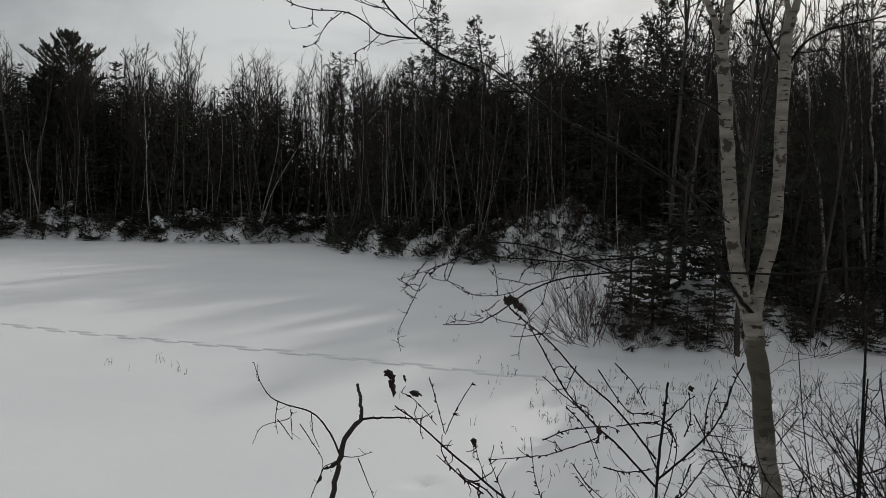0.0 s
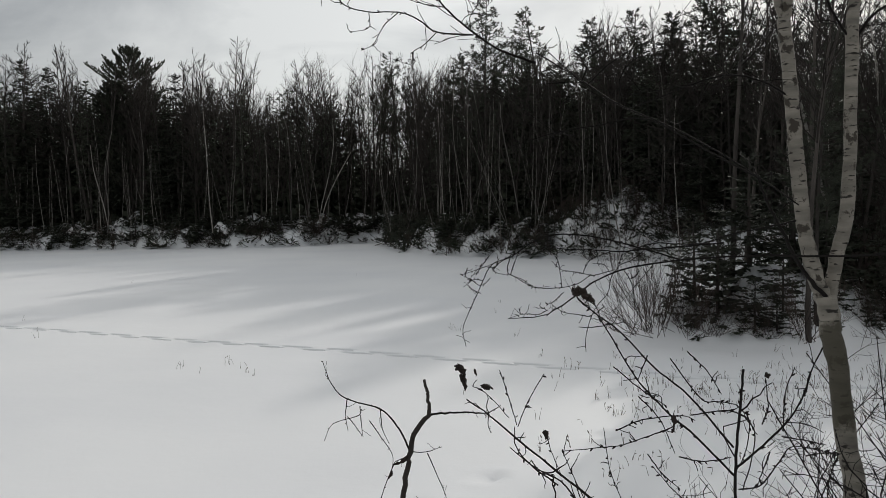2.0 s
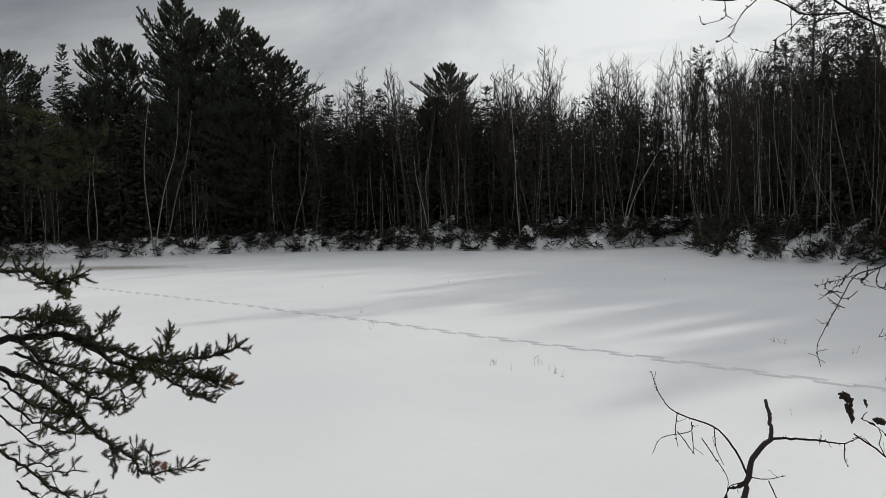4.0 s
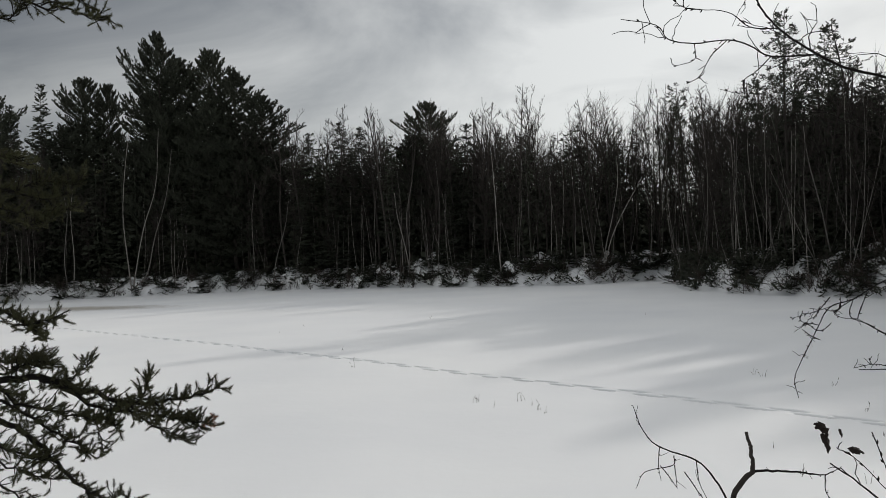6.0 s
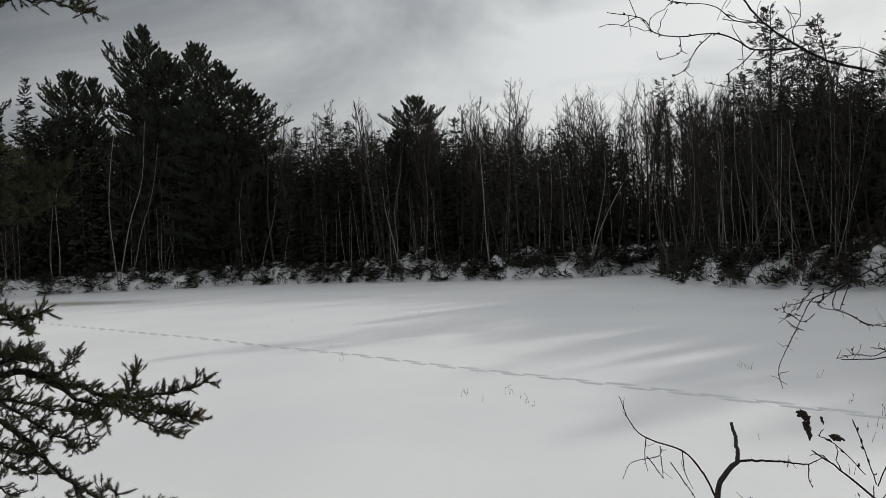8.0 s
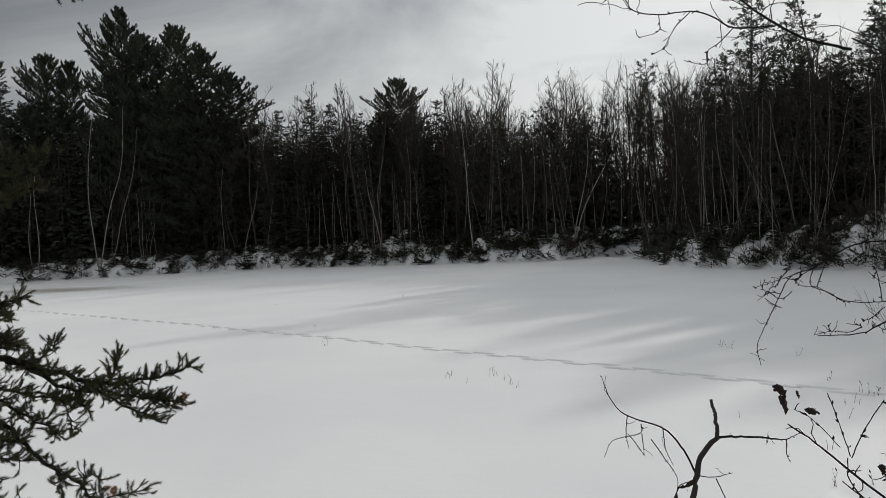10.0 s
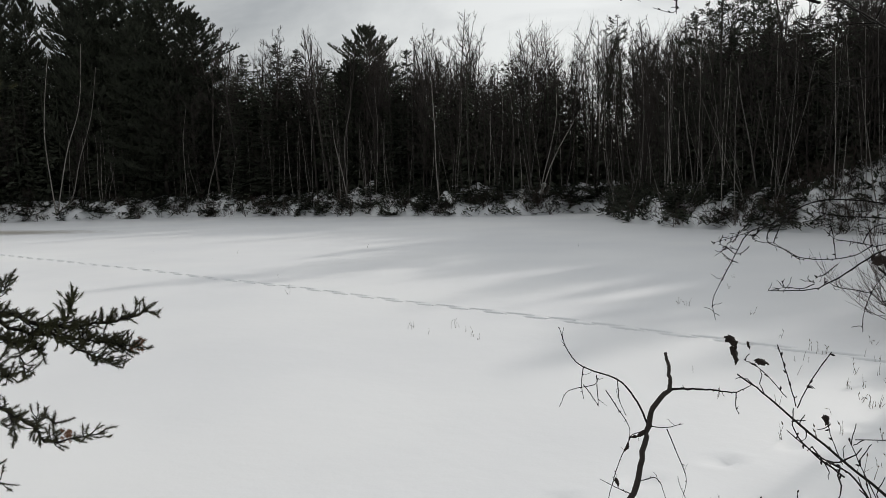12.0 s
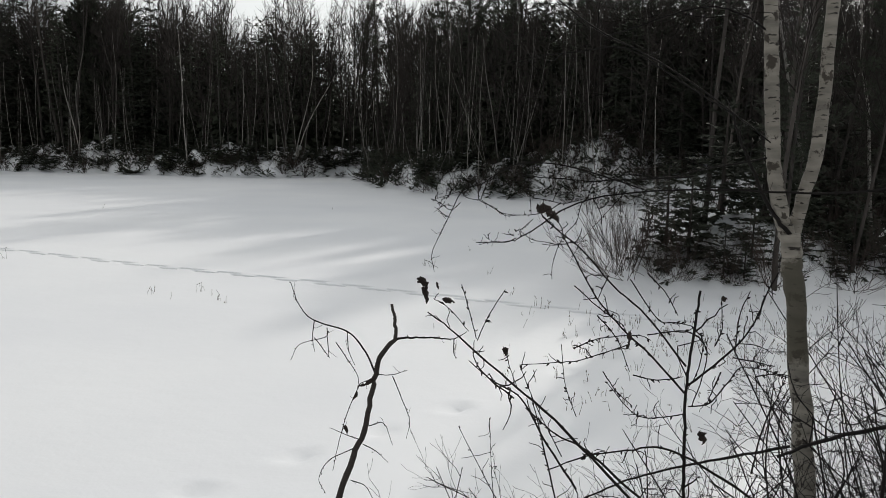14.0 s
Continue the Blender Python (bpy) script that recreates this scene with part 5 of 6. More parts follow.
limb(alder, "stem", [(0.344, 1.45, 2.085), (0.404, 1.409, 2.104), (0.431, 1.375, 2.09), (0.429, 1.349, 2.057), (0.403, 1.331, 1.982)], 0.00137, 0.00111, twigs=4, tlen=0.05)
limb(alder, "stem", [(0.296, 1.379, 2.084), (0.261, 1.38, 2.07), (0.203, 1.385, 2.048), (0.157, 1.386, 2.042), (0.094, 1.386, 2.036)], 0.00119, 0.0008, twigs=5, tlen=0.04)
limb(alder, "stem", [(0.397, 1.353, 1.96), (0.36, 1.358, 1.951), (0.322, 1.363, 1.948), (0.289, 1.365, 1.97), (0.254, 1.366, 2.013)], 0.00119, 0.0008, twigs=4, tlen=0.05)
limb(alder, "stem", [(0.411, 1.381, 1.965), (0.449, 1.379, 1.973), (0.48, 1.38, 2.012), (0.504, 1.382, 2.043), (0.542, 1.378, 2.042), (0.583, 1.373, 2.031)], 0.00137, 0.0008, twigs=5, tlen=0.05)
limb(alder, "stem", [(0.645, 1.345, 1.703), (0.543, 1.366, 1.787), (0.475, 1.368, 1.832), (0.406, 1.367, 1.872), (0.351, 1.36, 1.891), (0.291, 1.352, 1.885), (0.218, 1.344, 1.876), (0.145, 1.332, 1.851)], 0.00297, 0.00111, twigs=9, tlen=0.08)
limb(alder, "stem", [(0.577, 1.483, 1.791), (0.59, 1.478, 1.884), (0.61, 1.47, 1.954), (0.624, 1.464, 2.004)], 0.00183, 0.00083, twigs=4, tlen=0.05)
limb(alder, "stem", [(0.564, 1.272, 1.543), (0.471, 1.314, 1.636), (0.358, 1.354, 1.736), (0.238, 1.385, 1.852), (0.142, 1.402, 1.941), (0.072, 1.412, 1.996), (-0.004, 1.419, 2.059), (-0.046, 1.423, 2.096), (-0.088, 1.426, 2.125)], 0.00343, 0.00122, twigs=9, tlen=0.05)
limb(single_birch, "branch", [(0.897, 2.054, 1.624), (0.748, 2.059, 1.587), (0.603, 2.054, 1.555), (0.447, 2.042, 1.513), (0.333, 2.012, 1.472), (0.204, 1.979, 1.433)], 0.0042, 0.0018, twigs=7, tlen=0.12)
limb(alder, "stem", [(0.453, 1.42, 1.671), (0.341, 1.438, 1.753), (0.237, 1.446, 1.842), (0.173, 1.442, 1.877), (0.109, 1.435, 1.933)], 0.003, 0.0012, twigs=6, tlen=0.05)
limb(alder, "stem", [(0.203, 1.476, 1.629), (0.16, 1.481, 1.799), (0.142, 1.483, 1.872), (0.123, 1.484, 1.943)], 0.0022, 0.001, twigs=5, tlen=0.05)
limb(alder, "stem", [(0.077, 1.888, 1.395), (0.057, 1.888, 1.601), (0.048, 1.888, 1.741)], 0.0014, 0.0008, twigs=7, tlen=0.07)
limb(alder, "stem", [(0.137, 1.884, 1.399), (0.027, 1.889, 1.6), (-0.032, 1.889, 1.715)], 0.0014, 0.0008, twigs=5, tlen=0.05)
limb(alder, "twig", [(0.01, 1.429, 2.07), (0.031, 1.429, 2.121), (0.062, 1.428, 2.173)], 0.00101, 0.00089, twigs=2, tlen=0.02)
limb(alder, "twig", [(0.008, 1.429, 2.073), (-0.004, 1.429, 2.12), (-0.023, 1.429, 2.181)], 0.00101, 0.00089, twigs=2, tlen=0.02)
limb(alder, "twig", [(-0.007, 1.429, 2.088), (-0.047, 1.428, 2.134), (-0.077, 1.427, 2.152)], 0.00082, 0.0008, twigs=1, tlen=0.02)
limb(alder, "twig", [(0.004, 1.429, 2.07), (0.005, 1.429, 2.033), (0.031, 1.429, 1.997), (0.085, 1.427, 1.955)], 0.00091, 0.00166, twigs=3, tlen=0.04)
limb(alder, "twig", [(-0.006, 1.429, 2.029), (0.041, 1.419, 1.993), (0.098, 1.406, 1.962), (0.142, 1.392, 1.888), (0.206, 1.374, 1.795)], 0.00091, 0.00221, twigs=8, tlen=0.09)
limb(alder, "twig", [(0.102, 1.586, 1.921), (0.085, 1.587, 1.965), (0.072, 1.588, 2.009)], 0.00091, 0.00089, twigs=1, tlen=0.02)
limb(alder, "twig", [(0.208, 1.425, 1.922), (0.184, 1.428, 1.987), (0.174, 1.429, 2.067)], 0.00091, 0.0008, twigs=3, tlen=0.03)
limb(alder, "stem", [(0.189, 1.478, 1.816), (0.134, 1.483, 1.921), (0.098, 1.486, 2.004)], 0.00114, 0.0008, twigs=4, tlen=0.05)
limb(alder, "twig", [(0.34, 1.461, 2.207), (0.375, 1.452, 2.17), (0.4, 1.446, 2.126)], 0.0014, 0.0008, twigs=2, tlen=0.03)
limb(alder, "twig", [(0.309, 1.468, 2.192), (0.364, 1.455, 2.116), (0.395, 1.447, 2.112), (0.425, 1.438, 2.108)], 0.0014, 0.0008, twigs=2, tlen=0.03)
limb(alder, "twig", [(0.425, 1.438, 2.108), (0.447, 1.432, 2.078), (0.44, 1.434, 2.017), (0.426, 1.438, 1.982)], 0.0014, 0.0008, twigs=2, tlen=0.03)
limb(alder, "twig", [(0.5, 1.414, 2.054), (0.537, 1.401, 2.05), (0.57, 1.388, 2.045)], 0.0014, 0.0008, twigs=2, tlen=0.03)
limb(alder, "twig", [(0.538, 1.4, 2.021), (0.57, 1.387, 2.032), (0.592, 1.378, 2.032)], 0.0014, 0.0008, twigs=2, tlen=0.03)
limb(alder, "twig", [(0.265, 1.476, 2), (0.292, 1.471, 1.962), (0.324, 1.464, 1.935)], 0.0014, 0.0008, twigs=2, tlen=0.03)
limb(alder, "twig", [(0.468, 1.425, 2.073), (0.478, 1.422, 2.107), (0.474, 1.423, 2.162)], 0.0014, 0.0008, twigs=2, tlen=0.03)
limb(alder, "twig", [(0.502, 1.413, 2.064), (0.506, 1.412, 2.136), (0.521, 1.406, 2.186)], 0.0014, 0.0008, twigs=2, tlen=0.03)
limb(alder, "twig", [(0.323, 1.465, 1.998), (0.361, 1.456, 1.992), (0.398, 1.446, 1.999), (0.416, 1.441, 2.005)], 0.0014, 0.0008, twigs=2, tlen=0.03)
limb(alder, "twig", [(0.249, 1.479, 2.115), (0.289, 1.472, 2.07), (0.316, 1.466, 2.004)], 0.0014, 0.0008, twigs=2, tlen=0.03)
limb(alder, "twig", [(0.205, 1.486, 2.044), (0.257, 1.478, 2.068), (0.327, 1.464, 2.08), (0.353, 1.458, 2.072)], 0.0014, 0.0008, twigs=2, tlen=0.03)
limb(alder, "twig", [(0.481, 1.421, 2.022), (0.47, 1.424, 1.988), (0.459, 1.428, 1.951)], 0.0014, 0.0008, twigs=2, tlen=0.03)
limb(alder, "twig", [(0.564, 1.39, 2.225), (0.544, 1.398, 2.172), (0.537, 1.401, 2.133)], 0.0014, 0.0008, twigs=2, tlen=0.03)
limb(alder, "twig", [(0.202, 1.486, 2.173), (0.255, 1.478, 2.128), (0.301, 1.469, 2.098)], 0.0014, 0.0008, twigs=2, tlen=0.03)
limb(alder, "twig", [(0.267, 1.476, 2.197), (0.249, 1.479, 2.148)], 0.0014, 0.0008, twigs=2, tlen=0.03)

# the dead forked sapling
snag = thing("dead_sapling", "dead forked sapling with a broken stub and fine hanging twigs", "dead tree")
limb(snag, "trunk", [(-0.648, 2.917, 0.653), (-0.55, 2.937, 0.979), (-0.483, 2.949, 1.159), (-0.446, 2.955, 1.269), (-0.417, 2.959, 1.409), (-0.398, 2.962, 1.517), (-0.366, 2.966, 1.609), (-0.315, 2.972, 1.662)], 0.0145, 0.0088, twigs=0, sides=8, mat=BARKN, root=True)
limb(snag, "stub", [(-0.317, 2.972, 1.657), (-0.319, 2.972, 1.715), (-0.324, 2.971, 1.76), (-0.333, 2.97, 1.806)], 0.008, 0.0056, twigs=0, sides=7, mat=BARKN)
limb(snag, "branch", [(-0.319, 2.972, 1.66), (-0.219, 2.981, 1.668), (-0.13, 2.986, 1.665), (-0.078, 2.988, 1.664), (-0.026, 2.989, 1.696)], 0.00496, 0.00124, twigs=3, tlen=0.04)
limb(snag, "branch", [(-0.395, 2.962, 1.509), (-0.439, 2.956, 1.609), (-0.511, 2.944, 1.694), (-0.639, 2.919, 1.742), (-0.695, 2.907, 1.803), (-0.728, 2.898, 1.899)], 0.00434, 0.00124, twigs=2, tlen=0.06)
limb(snag, "twig", [(-0.078, 2.988, 1.664), (-0.08, 2.988, 1.611), (-0.069, 2.988, 1.58)], 0.00248, 0.00124, twigs=1, tlen=0.03)
limb(snag, "twig", [(-0.639, 2.919, 1.742), (-0.647, 2.918, 1.674), (-0.64, 2.919, 1.614)], 0.002232, 0.000992, twigs=1, tlen=0.05)
limb(snag, "twig", [(-0.59, 2.93, 1.71), (-0.597, 2.928, 1.673), (-0.696, 2.906, 1.646), (-0.732, 2.897, 1.58)], 0.002232, 0.000992, twigs=1, tlen=0.05)
limb(snag, "twig", [(-0.64, 2.919, 1.671), (-0.609, 2.926, 1.628), (-0.581, 2.931, 1.585)], 0.002232, 0.000992, twigs=1, tlen=0.05)
limb(snag, "twig", [(-0.589, 2.93, 1.673), (-0.584, 2.931, 1.589)], 0.002232, 0.000992, twigs=1, tlen=0.05)
limb(snag, "twig", [(-0.511, 2.944, 1.694), (-0.504, 2.946, 1.61), (-0.48, 2.95, 1.552)], 0.002232, 0.000992, twigs=1, tlen=0.05)
limb(snag, "twig", [(-0.398, 2.962, 1.514), (-0.336, 2.97, 1.509), (-0.269, 2.977, 1.528)], 0.002232, 0.000992, twigs=1, tlen=0.05)
limb(snag, "twig", [(-0.446, 2.955, 1.228), (-0.512, 2.944, 1.255), (-0.581, 2.931, 1.289)], 0.002232, 0.000992, twigs=1, tlen=0.05)
limb(snag, "twig", [(-0.449, 2.955, 1.214), (-0.394, 2.963, 1.181), (-0.346, 2.969, 1.132)], 0.002232, 0.000992, twigs=1, tlen=0.05)
limb(snag, "twig", [(-0.328, 2.971, 1.504), (-0.29, 2.975, 1.408), (-0.257, 2.978, 1.314), (-0.27, 2.977, 1.235)], 0.002232, 0.000992, twigs=1, tlen=0.05)
limb(snag, "twig", [(-0.402, 2.961, 1.494), (-0.461, 2.953, 1.472), (-0.475, 2.95, 1.426)], 0.002232, 0.000992, twigs=1, tlen=0.05)
limb(snag, "twig", [(-0.461, 2.953, 1.472), (-0.512, 2.944, 1.349), (-0.549, 2.938, 1.209), (-0.571, 2.933, 1.1)], 0.002232, 0.000992, twigs=1, tlen=0.05)
limb(snag, "twig", [(-0.424, 2.958, 1.292), (-0.364, 2.966, 1.302), (-0.326, 2.971, 1.207)], 0.002232, 0.000992, twigs=1, tlen=0.05)
limb(snag, "twig", [(-0.48, 2.95, 1.199), (-0.586, 2.93, 1.148), (-0.626, 2.922, 1.071), (-0.601, 2.927, 1.006)], 0.002232, 0.000992, twigs=1, tlen=0.05)
limb(snag, "twig", [(-0.555, 2.937, 1.649), (-0.512, 2.944, 1.58), (-0.468, 2.952, 1.503), (-0.475, 2.95, 1.426)], 0.002232, 0.000992, twigs=1, tlen=0.05)
limb(snag, "twig", [(-0.498, 2.947, 1.057), (-0.438, 2.956, 1.03), (-0.408, 2.961, 0.973)], 0.002232, 0.000992, twigs=1, tlen=0.05)
pine = thing("pine", "jack pine whose green needled boughs reach over the snow", "pine tree")
bough(pine, [(-5.198, 3.016, 1.812), (-5.007, 3.201, 1.810), (-4.801, 3.387, 1.819), (-4.606, 3.538, 1.714), (-4.411, 3.674, 1.621), (-4.205, 3.808, 1.587), (-4.001, 3.926, 1.607), (-3.788, 4.038, 1.668)], 0.03, 70)
bough(pine, [(-4.824, 3.404, 1.816), (-4.690, 3.450, 1.745), (-4.446, 3.628, 1.558), (-4.292, 3.685, 1.546), (-4.138, 3.735, 1.446), (-3.943, 3.822, 1.351)], 0.016, 52)
bough(pine, [(-5.202, 3.010, 1.680), (-5.023, 3.157, 1.586), (-4.854, 3.275, 1.476), (-4.718, 3.336, 1.355), (-4.602, 3.368, 1.221), (-4.452, 3.438, 1.080), (-4.310, 3.495, 0.981), (-4.200, 3.509, 0.883), (-3.939, 3.683, 0.917)], 0.022, 44)
bough(pine, [(-5.183, 3.042, 2.320), (-5.028, 3.149, 2.274), (-4.867, 3.256, 2.247), (-4.742, 3.304, 2.149), (-4.630, 3.330, 2.072)], 0.016, 34)
bough(pine, [(-4.828, 3.225, 2.193), (-4.702, 3.317, 2.167), (-4.563, 3.419, 2.254)], 0.008, 16)
bough(pine, [(-4.704, 3.398, 1.772), (-4.591, 3.465, 1.805), (-4.466, 3.542, 1.925)], 0.008, 14)
bough(pine, [(-4.246, 3.646, 1.585), (-4.125, 3.729, 1.527), (-4.001, 3.810, 1.479), (-3.819, 3.942, 1.434)], 0.008, 26)
bough(pine, [(-4.415, 3.602, 1.564), (-4.399, 3.544, 1.430), (-4.371, 3.500, 1.305)], 0.006, 10)
bough(pine, [(-4.221, 3.674, 1.601), (-4.182, 3.717, 1.684), (-4.165, 3.735, 1.790)], 0.007, 14)
bough(pine, [(-4.378, 3.646, 1.628), (-4.367, 3.582, 1.522), (-4.298, 3.586, 1.428)], 0.006, 10)
bough(pine, [(-4.147, 3.755, 1.600), (-4.062, 3.795, 1.518), (-3.936, 3.875, 1.450), (-3.874, 3.889, 1.411)], 0.006, 16)
bough(pine, [(-4.977, 3.182, 1.814), (-4.885, 3.230, 1.695), (-4.730, 3.362, 1.602), (-4.567, 3.495, 1.547), (-4.441, 3.572, 1.500)], 0.012, 46)
bough(pine, [(-4.980, 3.177, 1.719), (-4.849, 3.282, 1.611), (-4.715, 3.384, 1.462), (-4.573, 3.487, 1.351), (-4.504, 3.494, 1.276)], 0.012, 40)
bough(pine, [(-5.038, 3.087, 1.561), (-4.899, 3.179, 1.397), (-4.762, 3.261, 1.312), (-4.641, 3.315, 1.270)], 0.01, 30)
bough(pine, [(-5.041, 3.082, 1.447), (-4.857, 3.182, 1.266), (-4.692, 3.244, 1.207), (-4.524, 3.304, 1.168)], 0.008, 18)
bough(pine, [(-4.355, 3.361, 1.112), (-4.347, 3.370, 1.015), (-4.339, 3.380, 0.927)], 0.005, 6)
bough(pine, [(-4.271, 3.463, 0.995), (-4.217, 3.489, 1.051), (-4.159, 3.517, 1.020)], 0.004, 6)
bough(pine, [(-4.927, 2.885, 1.244), (-4.796, 2.955, 1.090), (-4.660, 3.027, 0.992), (-4.522, 3.096, 0.857), (-4.322, 3.241, 0.702)], 0.012, 9)
bough(pine, [(-4.752, 2.977, 1.015), (-4.654, 3.065, 1.036), (-4.565, 3.135, 0.968), (-4.462, 3.221, 0.953)], 0.005, 4)
bough(pine, [(-4.701, 3.055, 0.978), (-4.624, 3.110, 0.857), (-4.494, 3.233, 0.775), (-4.407, 3.294, 0.803)], 0.005, 5)
bough(pine, [(-4.754, 2.974, 0.942), (-4.678, 3.029, 0.840), (-4.564, 3.137, 0.724), (-4.503, 3.166, 0.609)], 0.006, 6)
bough(pine, [(-4.891, 2.944, 1.379), (-4.776, 3.063, 1.210), (-4.680, 3.146, 1.084), (-4.606, 3.194, 1.096)], 0.006, 5)
bough(pine, [(-5.109, 3.161, 1.967), (-4.964, 3.261, 1.938), (-4.813, 3.362, 1.949), (-4.710, 3.390, 1.909)], 0.01, 30)
bough(pine, [(-4.949, 3.224, 1.847), (-4.840, 3.295, 1.899), (-4.700, 3.404, 1.908)], 0.008, 22)
bough(pine, [(-4.456, 2.835, 4.240), (-4.286, 2.993, 4.146), (-4.121, 3.130, 4.119), (-3.986, 3.217, 4.073), (-3.863, 3.284, 4.051)], 0.008, 18)
bough(pine, [(-4.176, 3.059, 4.130), (-4.042, 3.149, 4.185), (-3.927, 3.210, 4.098)], 0.005, 7)
bough(pine, [(-4.429, 2.875, 4.045), (-4.323, 2.942, 4.044), (-4.228, 2.988, 4.140)], 0.005, 6)
# a second pine a little farther off
pine2 = thing("pine", "pine on the near shore with olive-green hanging boughs", "pine tree")
bough(pine2, [(-8.091, 4.556, 3.611), (-7.803, 4.933, 3.498), (-7.539, 5.236, 3.376), (-7.314, 5.458, 3.309), (-7.067, 5.689, 3.545)], 0.02, 40, size=1.5)
bough(pine2, [(-8.048, 4.630, 3.442), (-7.740, 4.999, 3.263), (-7.426, 5.335, 3.133), (-7.162, 5.572, 3.212)], 0.015, 34, size=1.5)
bough(pine2, [(-8.038, 4.648, 3.956), (-7.673, 5.040, 3.787), (-7.390, 5.271, 3.662)], 0.015, 26, size=1.5)
bough(pine2, [(-7.597, 5.152, 3.376), (-7.373, 5.379, 3.490), (-7.138, 5.601, 3.454)], 0.01, 20, size=1.5)
bough(pine2, [(-7.768, 4.895, 3.145), (-7.506, 5.196, 3.046), (-7.312, 5.377, 3.067)], 0.01, 16, size=1.5)
# shrivelled leaves that still hang
for p, length, width, hang in [((0.117, 1.41, 2.337), 0.030, 0.030, (0.8, 0, -0.4)), ((0.138, 1.412, 2.328), 0.028, 0.022, (0.7, 0, -0.7)), ((-0.106, 1.426, 2.195), 0.030, 0.022, (0.5, 0, -0.8)),
                               ((-0.094, 1.426, 2.176), 0.034, 0.016, (0.1, 0, -1)), ((-0.058, 1.428, 2.150), 0.022, 0.016, (1, 0, -0.2)), ((-0.071, 1.427, 2.184), 0.014, 0.008, (0.2, 0, -1)),
                               ((0.070, 1.588, 2.016), 0.020, 0.018, (0.1, 0, -1)), ((0.280, 1.311, 2.125), 0.032, 0.013, (-0.1, 0, -1)), ((0.449, 1.421, 1.902), 0.026, 0.022, (0.3, 0, -1)),
                               ((0.488, 1.471, 2.156), 0.012, 0.014, (1, 0, 0))]:
    shrivelled_leaf(alder, p, length, width, int(1000 * (p[0] + 3)), hang)
for p, length, width, hang in [((-0.40, 2.957, 1.50), 0.075, 0.03, (-0.8, 0, -0.5)), ((-0.47, 2.95, 1.44), 0.04, 0.02, (-0.5, 0, -0.9)), ((-0.52, 2.94, 1.30), 0.04, 0.02, (0.2, 0, -0.9))]:
    shrivelled_leaf(snag, p, length, width, int(1000 * (p[2] + 3)), hang)

# browned shoots on the pine
for p, d in [((-3.829, 3.932, 1.434), (0.7, -0.3, -0.2)), ((-4.112, 3.571, 0.91), (0.8, -0.4, 0.1))]:
    for i in range(7):
        g, q = Geo(), Vector(p) + Vector((rn.gauss(0, 0.03), rn.gauss(0, 0.03), rn.gauss(0, 0.025)))
        way = Vector(d) + 0.6 * rnd_dir(rn, 0, 180)
        g.tube([q, q + way.normalized() * 0.05], (0.002, 0.001), 4)
        tuft(g, q, way, 0.032, rn), tuft(g, q + way.normalized() * 0.03, way, 0.03, rn)
        part("browned_shoot", g, RUST, pine, "rust-brown dead needles", smooth=False)


def pine_trunk(parent, x, y, height, r):
    g = Geo()
    g.tube(wander(rn, (x, y, level(x, y) - 0.2), (0, 0, 1), height, 8, 0.02), taper(r, 0.02, 8), 9)
    return part("trunk", g, BARKN, parent)


pine_trunk(pine, -6.6, 3.35, 6.5, 0.11)
pine_trunk(pine2, -9.6, 5.0, 8.0, 0.13)

# the young pine behind the single birch
pine3 = thing("pine", "young pine with fine green needles beside the birch", "pine tree")
pine_trunk(pine3, 2.92, 3.16, 4.6, 0.032)
for i in range(40):
    z = 0.75 + 0.095 * i
    a = radians(rn.uniform(0, 360))
    reach = (0.85 - 0.009 * i) * rn.uniform(0.6, 1.1)
    p0 = Vector((2.92, 3.16, z))
    way = Vector((math.cos(a), math.sin(a), rn.uniform(-0.1, 0.35)))
    bough(pine3, [p0, p0 + way * reach * 0.5 + Vector((0, 0, 0.03)), p0 + way * reach], 0.005, 9, size=1.5)

# straight saplings and the thicket by the birches
for x, y, h, lean, r0 in [(0.985, 1.735, 1.72, (0.0, 0.0), 0.008), (1.45, 2.6, 1.5, (0.05, 0.02), 0.007)]:
    sap = thing("sapling", "thin straight leafless sapling with buds", "sapling", group="saplings by the birches")
    z = level(x, y)
    limb(sap, "stem", [(x, y, z - 0.1), (x + lean[0] * 0.4, y, z + h * 0.5), (x + lean[0], y + lean[1], z + h)], r0, 0.0025, twigs=7, tlen=0.22, root=False)


def thicket_bush(x, y, height, stems, seed):
    """A near leafless bush, stem by stem."""
    r = random.Random(seed)
    b = thing("bush", "dense leafless bush of thin dark arching stems", "bush", group="thicket by the birches")
    z = level(x, y)
    for _ in range(stems):
        a, out = r.uniform(0, 2 * math.pi), r.uniform(0.15, 0.75)
        p = Vector((x + r.gauss(0, 0.07), y + r.gauss(0, 0.07), z - 0.06))
        h = height * r.uniform(0.65, 1.05)
        bend = lambda k: Vector((r.gauss(0, k), r.gauss(0, k), 0))
        way = Vector((math.cos(a), math.sin(a), 0)) * out
        limb(b, "stem", [p, p + way * 0.2 + Vector((0, 0, h * 0.35)) + bend(0.04), p + way * 0.5 + Vector((0, 0, h * 0.68)) + bend(0.07), p + way + Vector((0, 0, h)) + bend(0.06)],
             r.uniform(0.0034, 0.007), 0.0019, twigs=13, tlen=0.32)
    return b


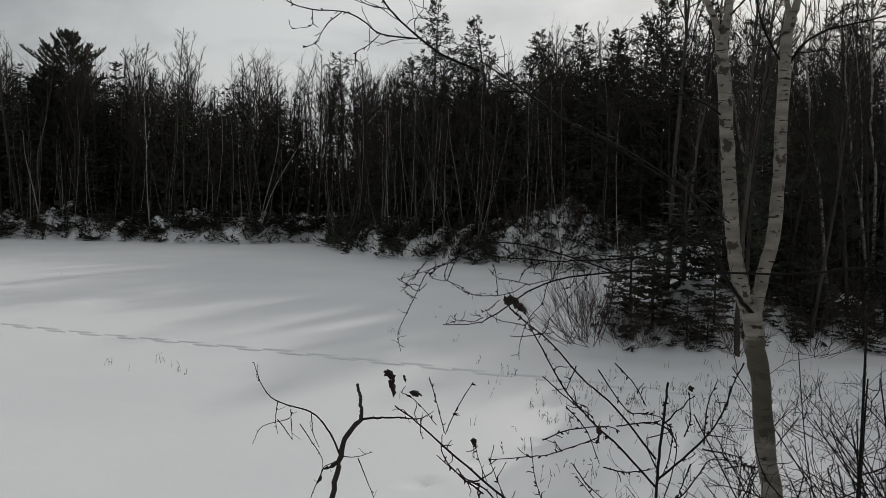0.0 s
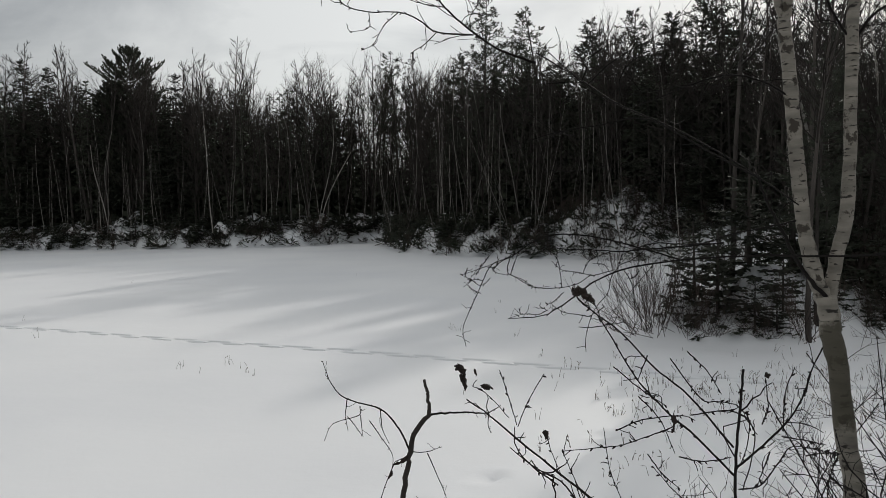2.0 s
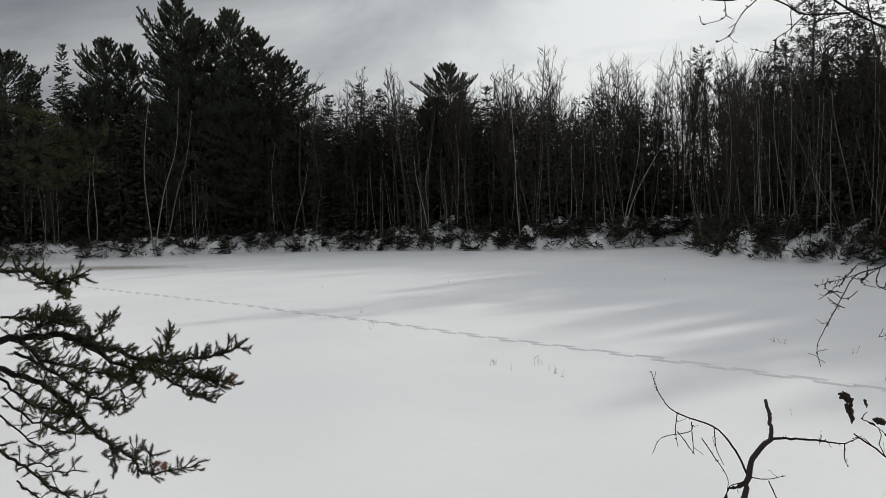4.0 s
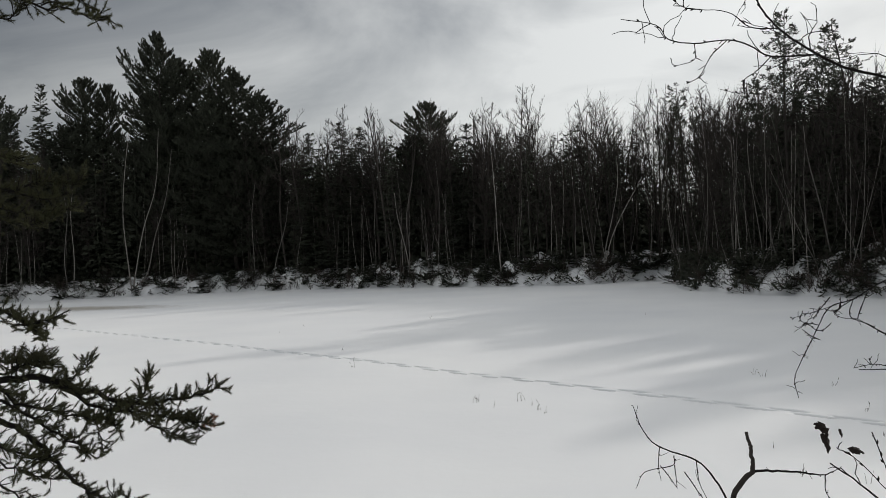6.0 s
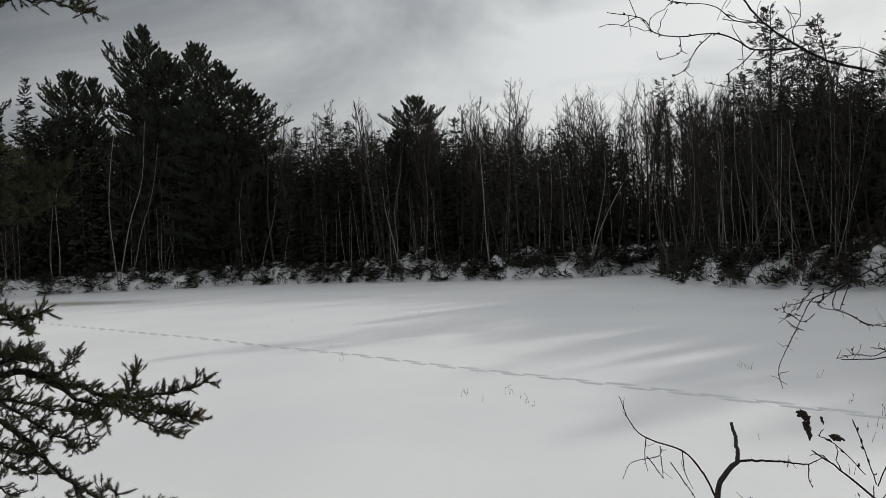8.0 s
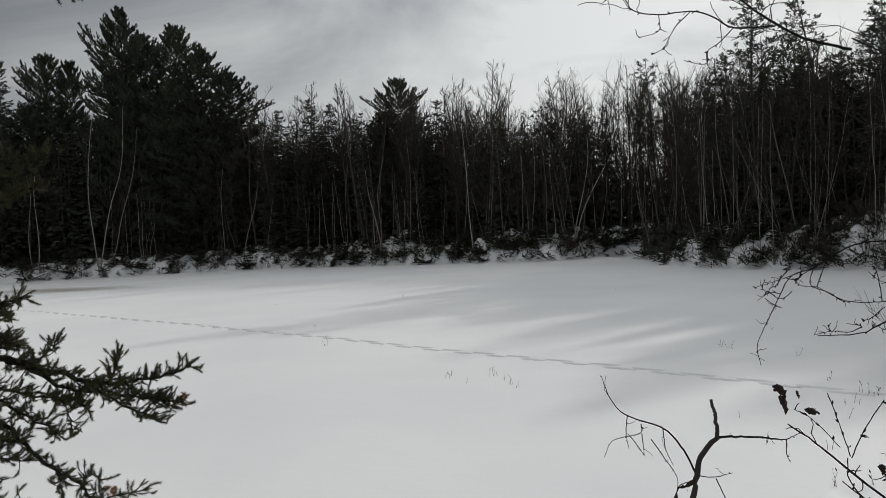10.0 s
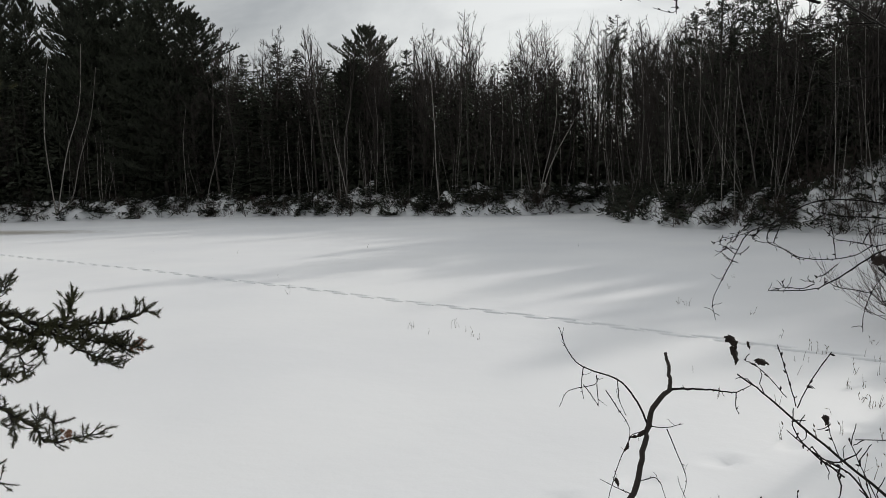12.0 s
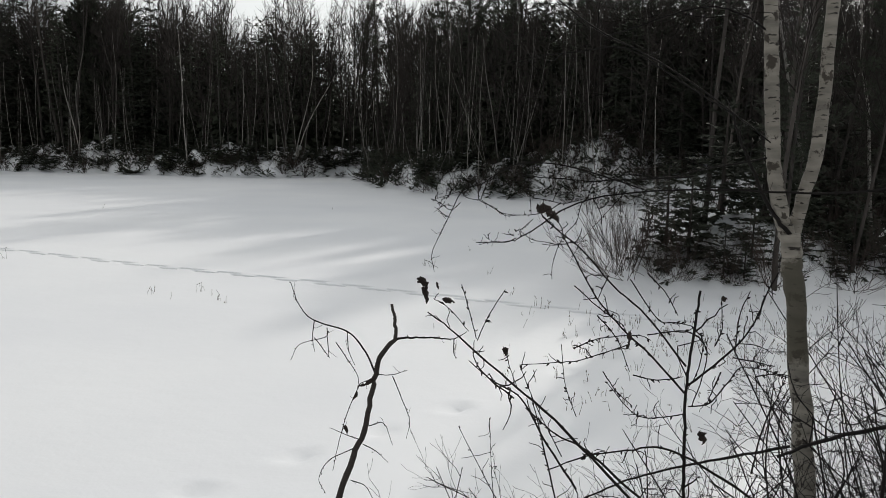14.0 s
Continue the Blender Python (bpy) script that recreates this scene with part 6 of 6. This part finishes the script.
for i, (x, y, h, n) in enumerate([(1.28, 2.15, 1.42, 13), (1.75, 2.75, 1.5, 14), (1.05, 2.55, 1.05, 8), (1.35, 2.0, 1.45, 10), (1.6, 2.0, 1.4, 10), (2.1, 2.5, 1.35, 10), (2.3, 3.3, 1.5, 9), (0.75, 2.3, 0.85, 6), (1.5, 3.4, 1.2, 8), (0.25, 3.35, 0.72, 5), (2.9, 4.2, 1.5, 8), (0.55, 3.1, 0.8, 5), (-0.05, 3.5, 0.6, 3), (0.9, 3.3, 0.8, 5), (1.9, 2.1, 1.25, 11), (1.25, 1.75, 1.2, 9), (2.55, 2.85, 1.4, 10), (1.55, 2.45, 1.3, 12), (1.45, 2.2, 1.2, 14), (1.8, 2.4, 1.3, 14), (1.2, 2.35, 0.95, 12), (2.05, 2.25, 1.2, 12), (1.15, 2.0, 0.9, 10), (2.3, 2.7, 1.35, 12)]):
    thicket_bush(x, y, h, n, 300 + i)


# ---- weeds on the ice ----
def weeds():
    g, r = Geo(), random.Random(8)
    spots = [(r.gauss(3.2, 1.3), r.gauss(9.6, 1.0), 1) for _ in range(210)] + [(r.gauss(1.6, 0.6), r.gauss(7.6, 0.9), 1) for _ in range(26)]
    spots += [(r.gauss(-4.5, 0.55), r.gauss(11.6, 0.25), 1) for _ in range(9)] + [(r.gauss(-0.4, 0.5), r.gauss(15.0, 1.5), 1) for _ in range(5)] + [(r.uniform(-26, 0), r.uniform(13, 36), 1) for _ in range(9)]
    spots += [(r.gauss(6.5, 1.6), r.gauss(10.5, 1.2), 1) for _ in range(110)]
    for x, y, _ in spots:
        if y < 6:
            continue
        z = level(x, y) - 0.03
        for _ in range(r.randint(1, 4)):
            h = r.uniform(0.06, 0.18)
            line = wander(r, (x + r.gauss(0, 0.03), y + r.gauss(0, 0.03), z), rnd_dir(r, 0, 22), h, 3, 0.14)
            g.tube(line, taper(0.0035, 0.0015, 3), 3)
            if r.random() < 0.6:
                g.blade(line[-1], (line[-1] - line[-2]) + 0.05 * rnd_dir(r, 30, 150), r.uniform(0.03, 0.06), 0.014, rnd_dir(r, 0, 90))
    tagged(new("dry_weeds", g.mesh("dry_weeds", STRAW)), "sparse dry brown weed stalks sticking out of the snow", "weeds", kind="stuff")


weeds()
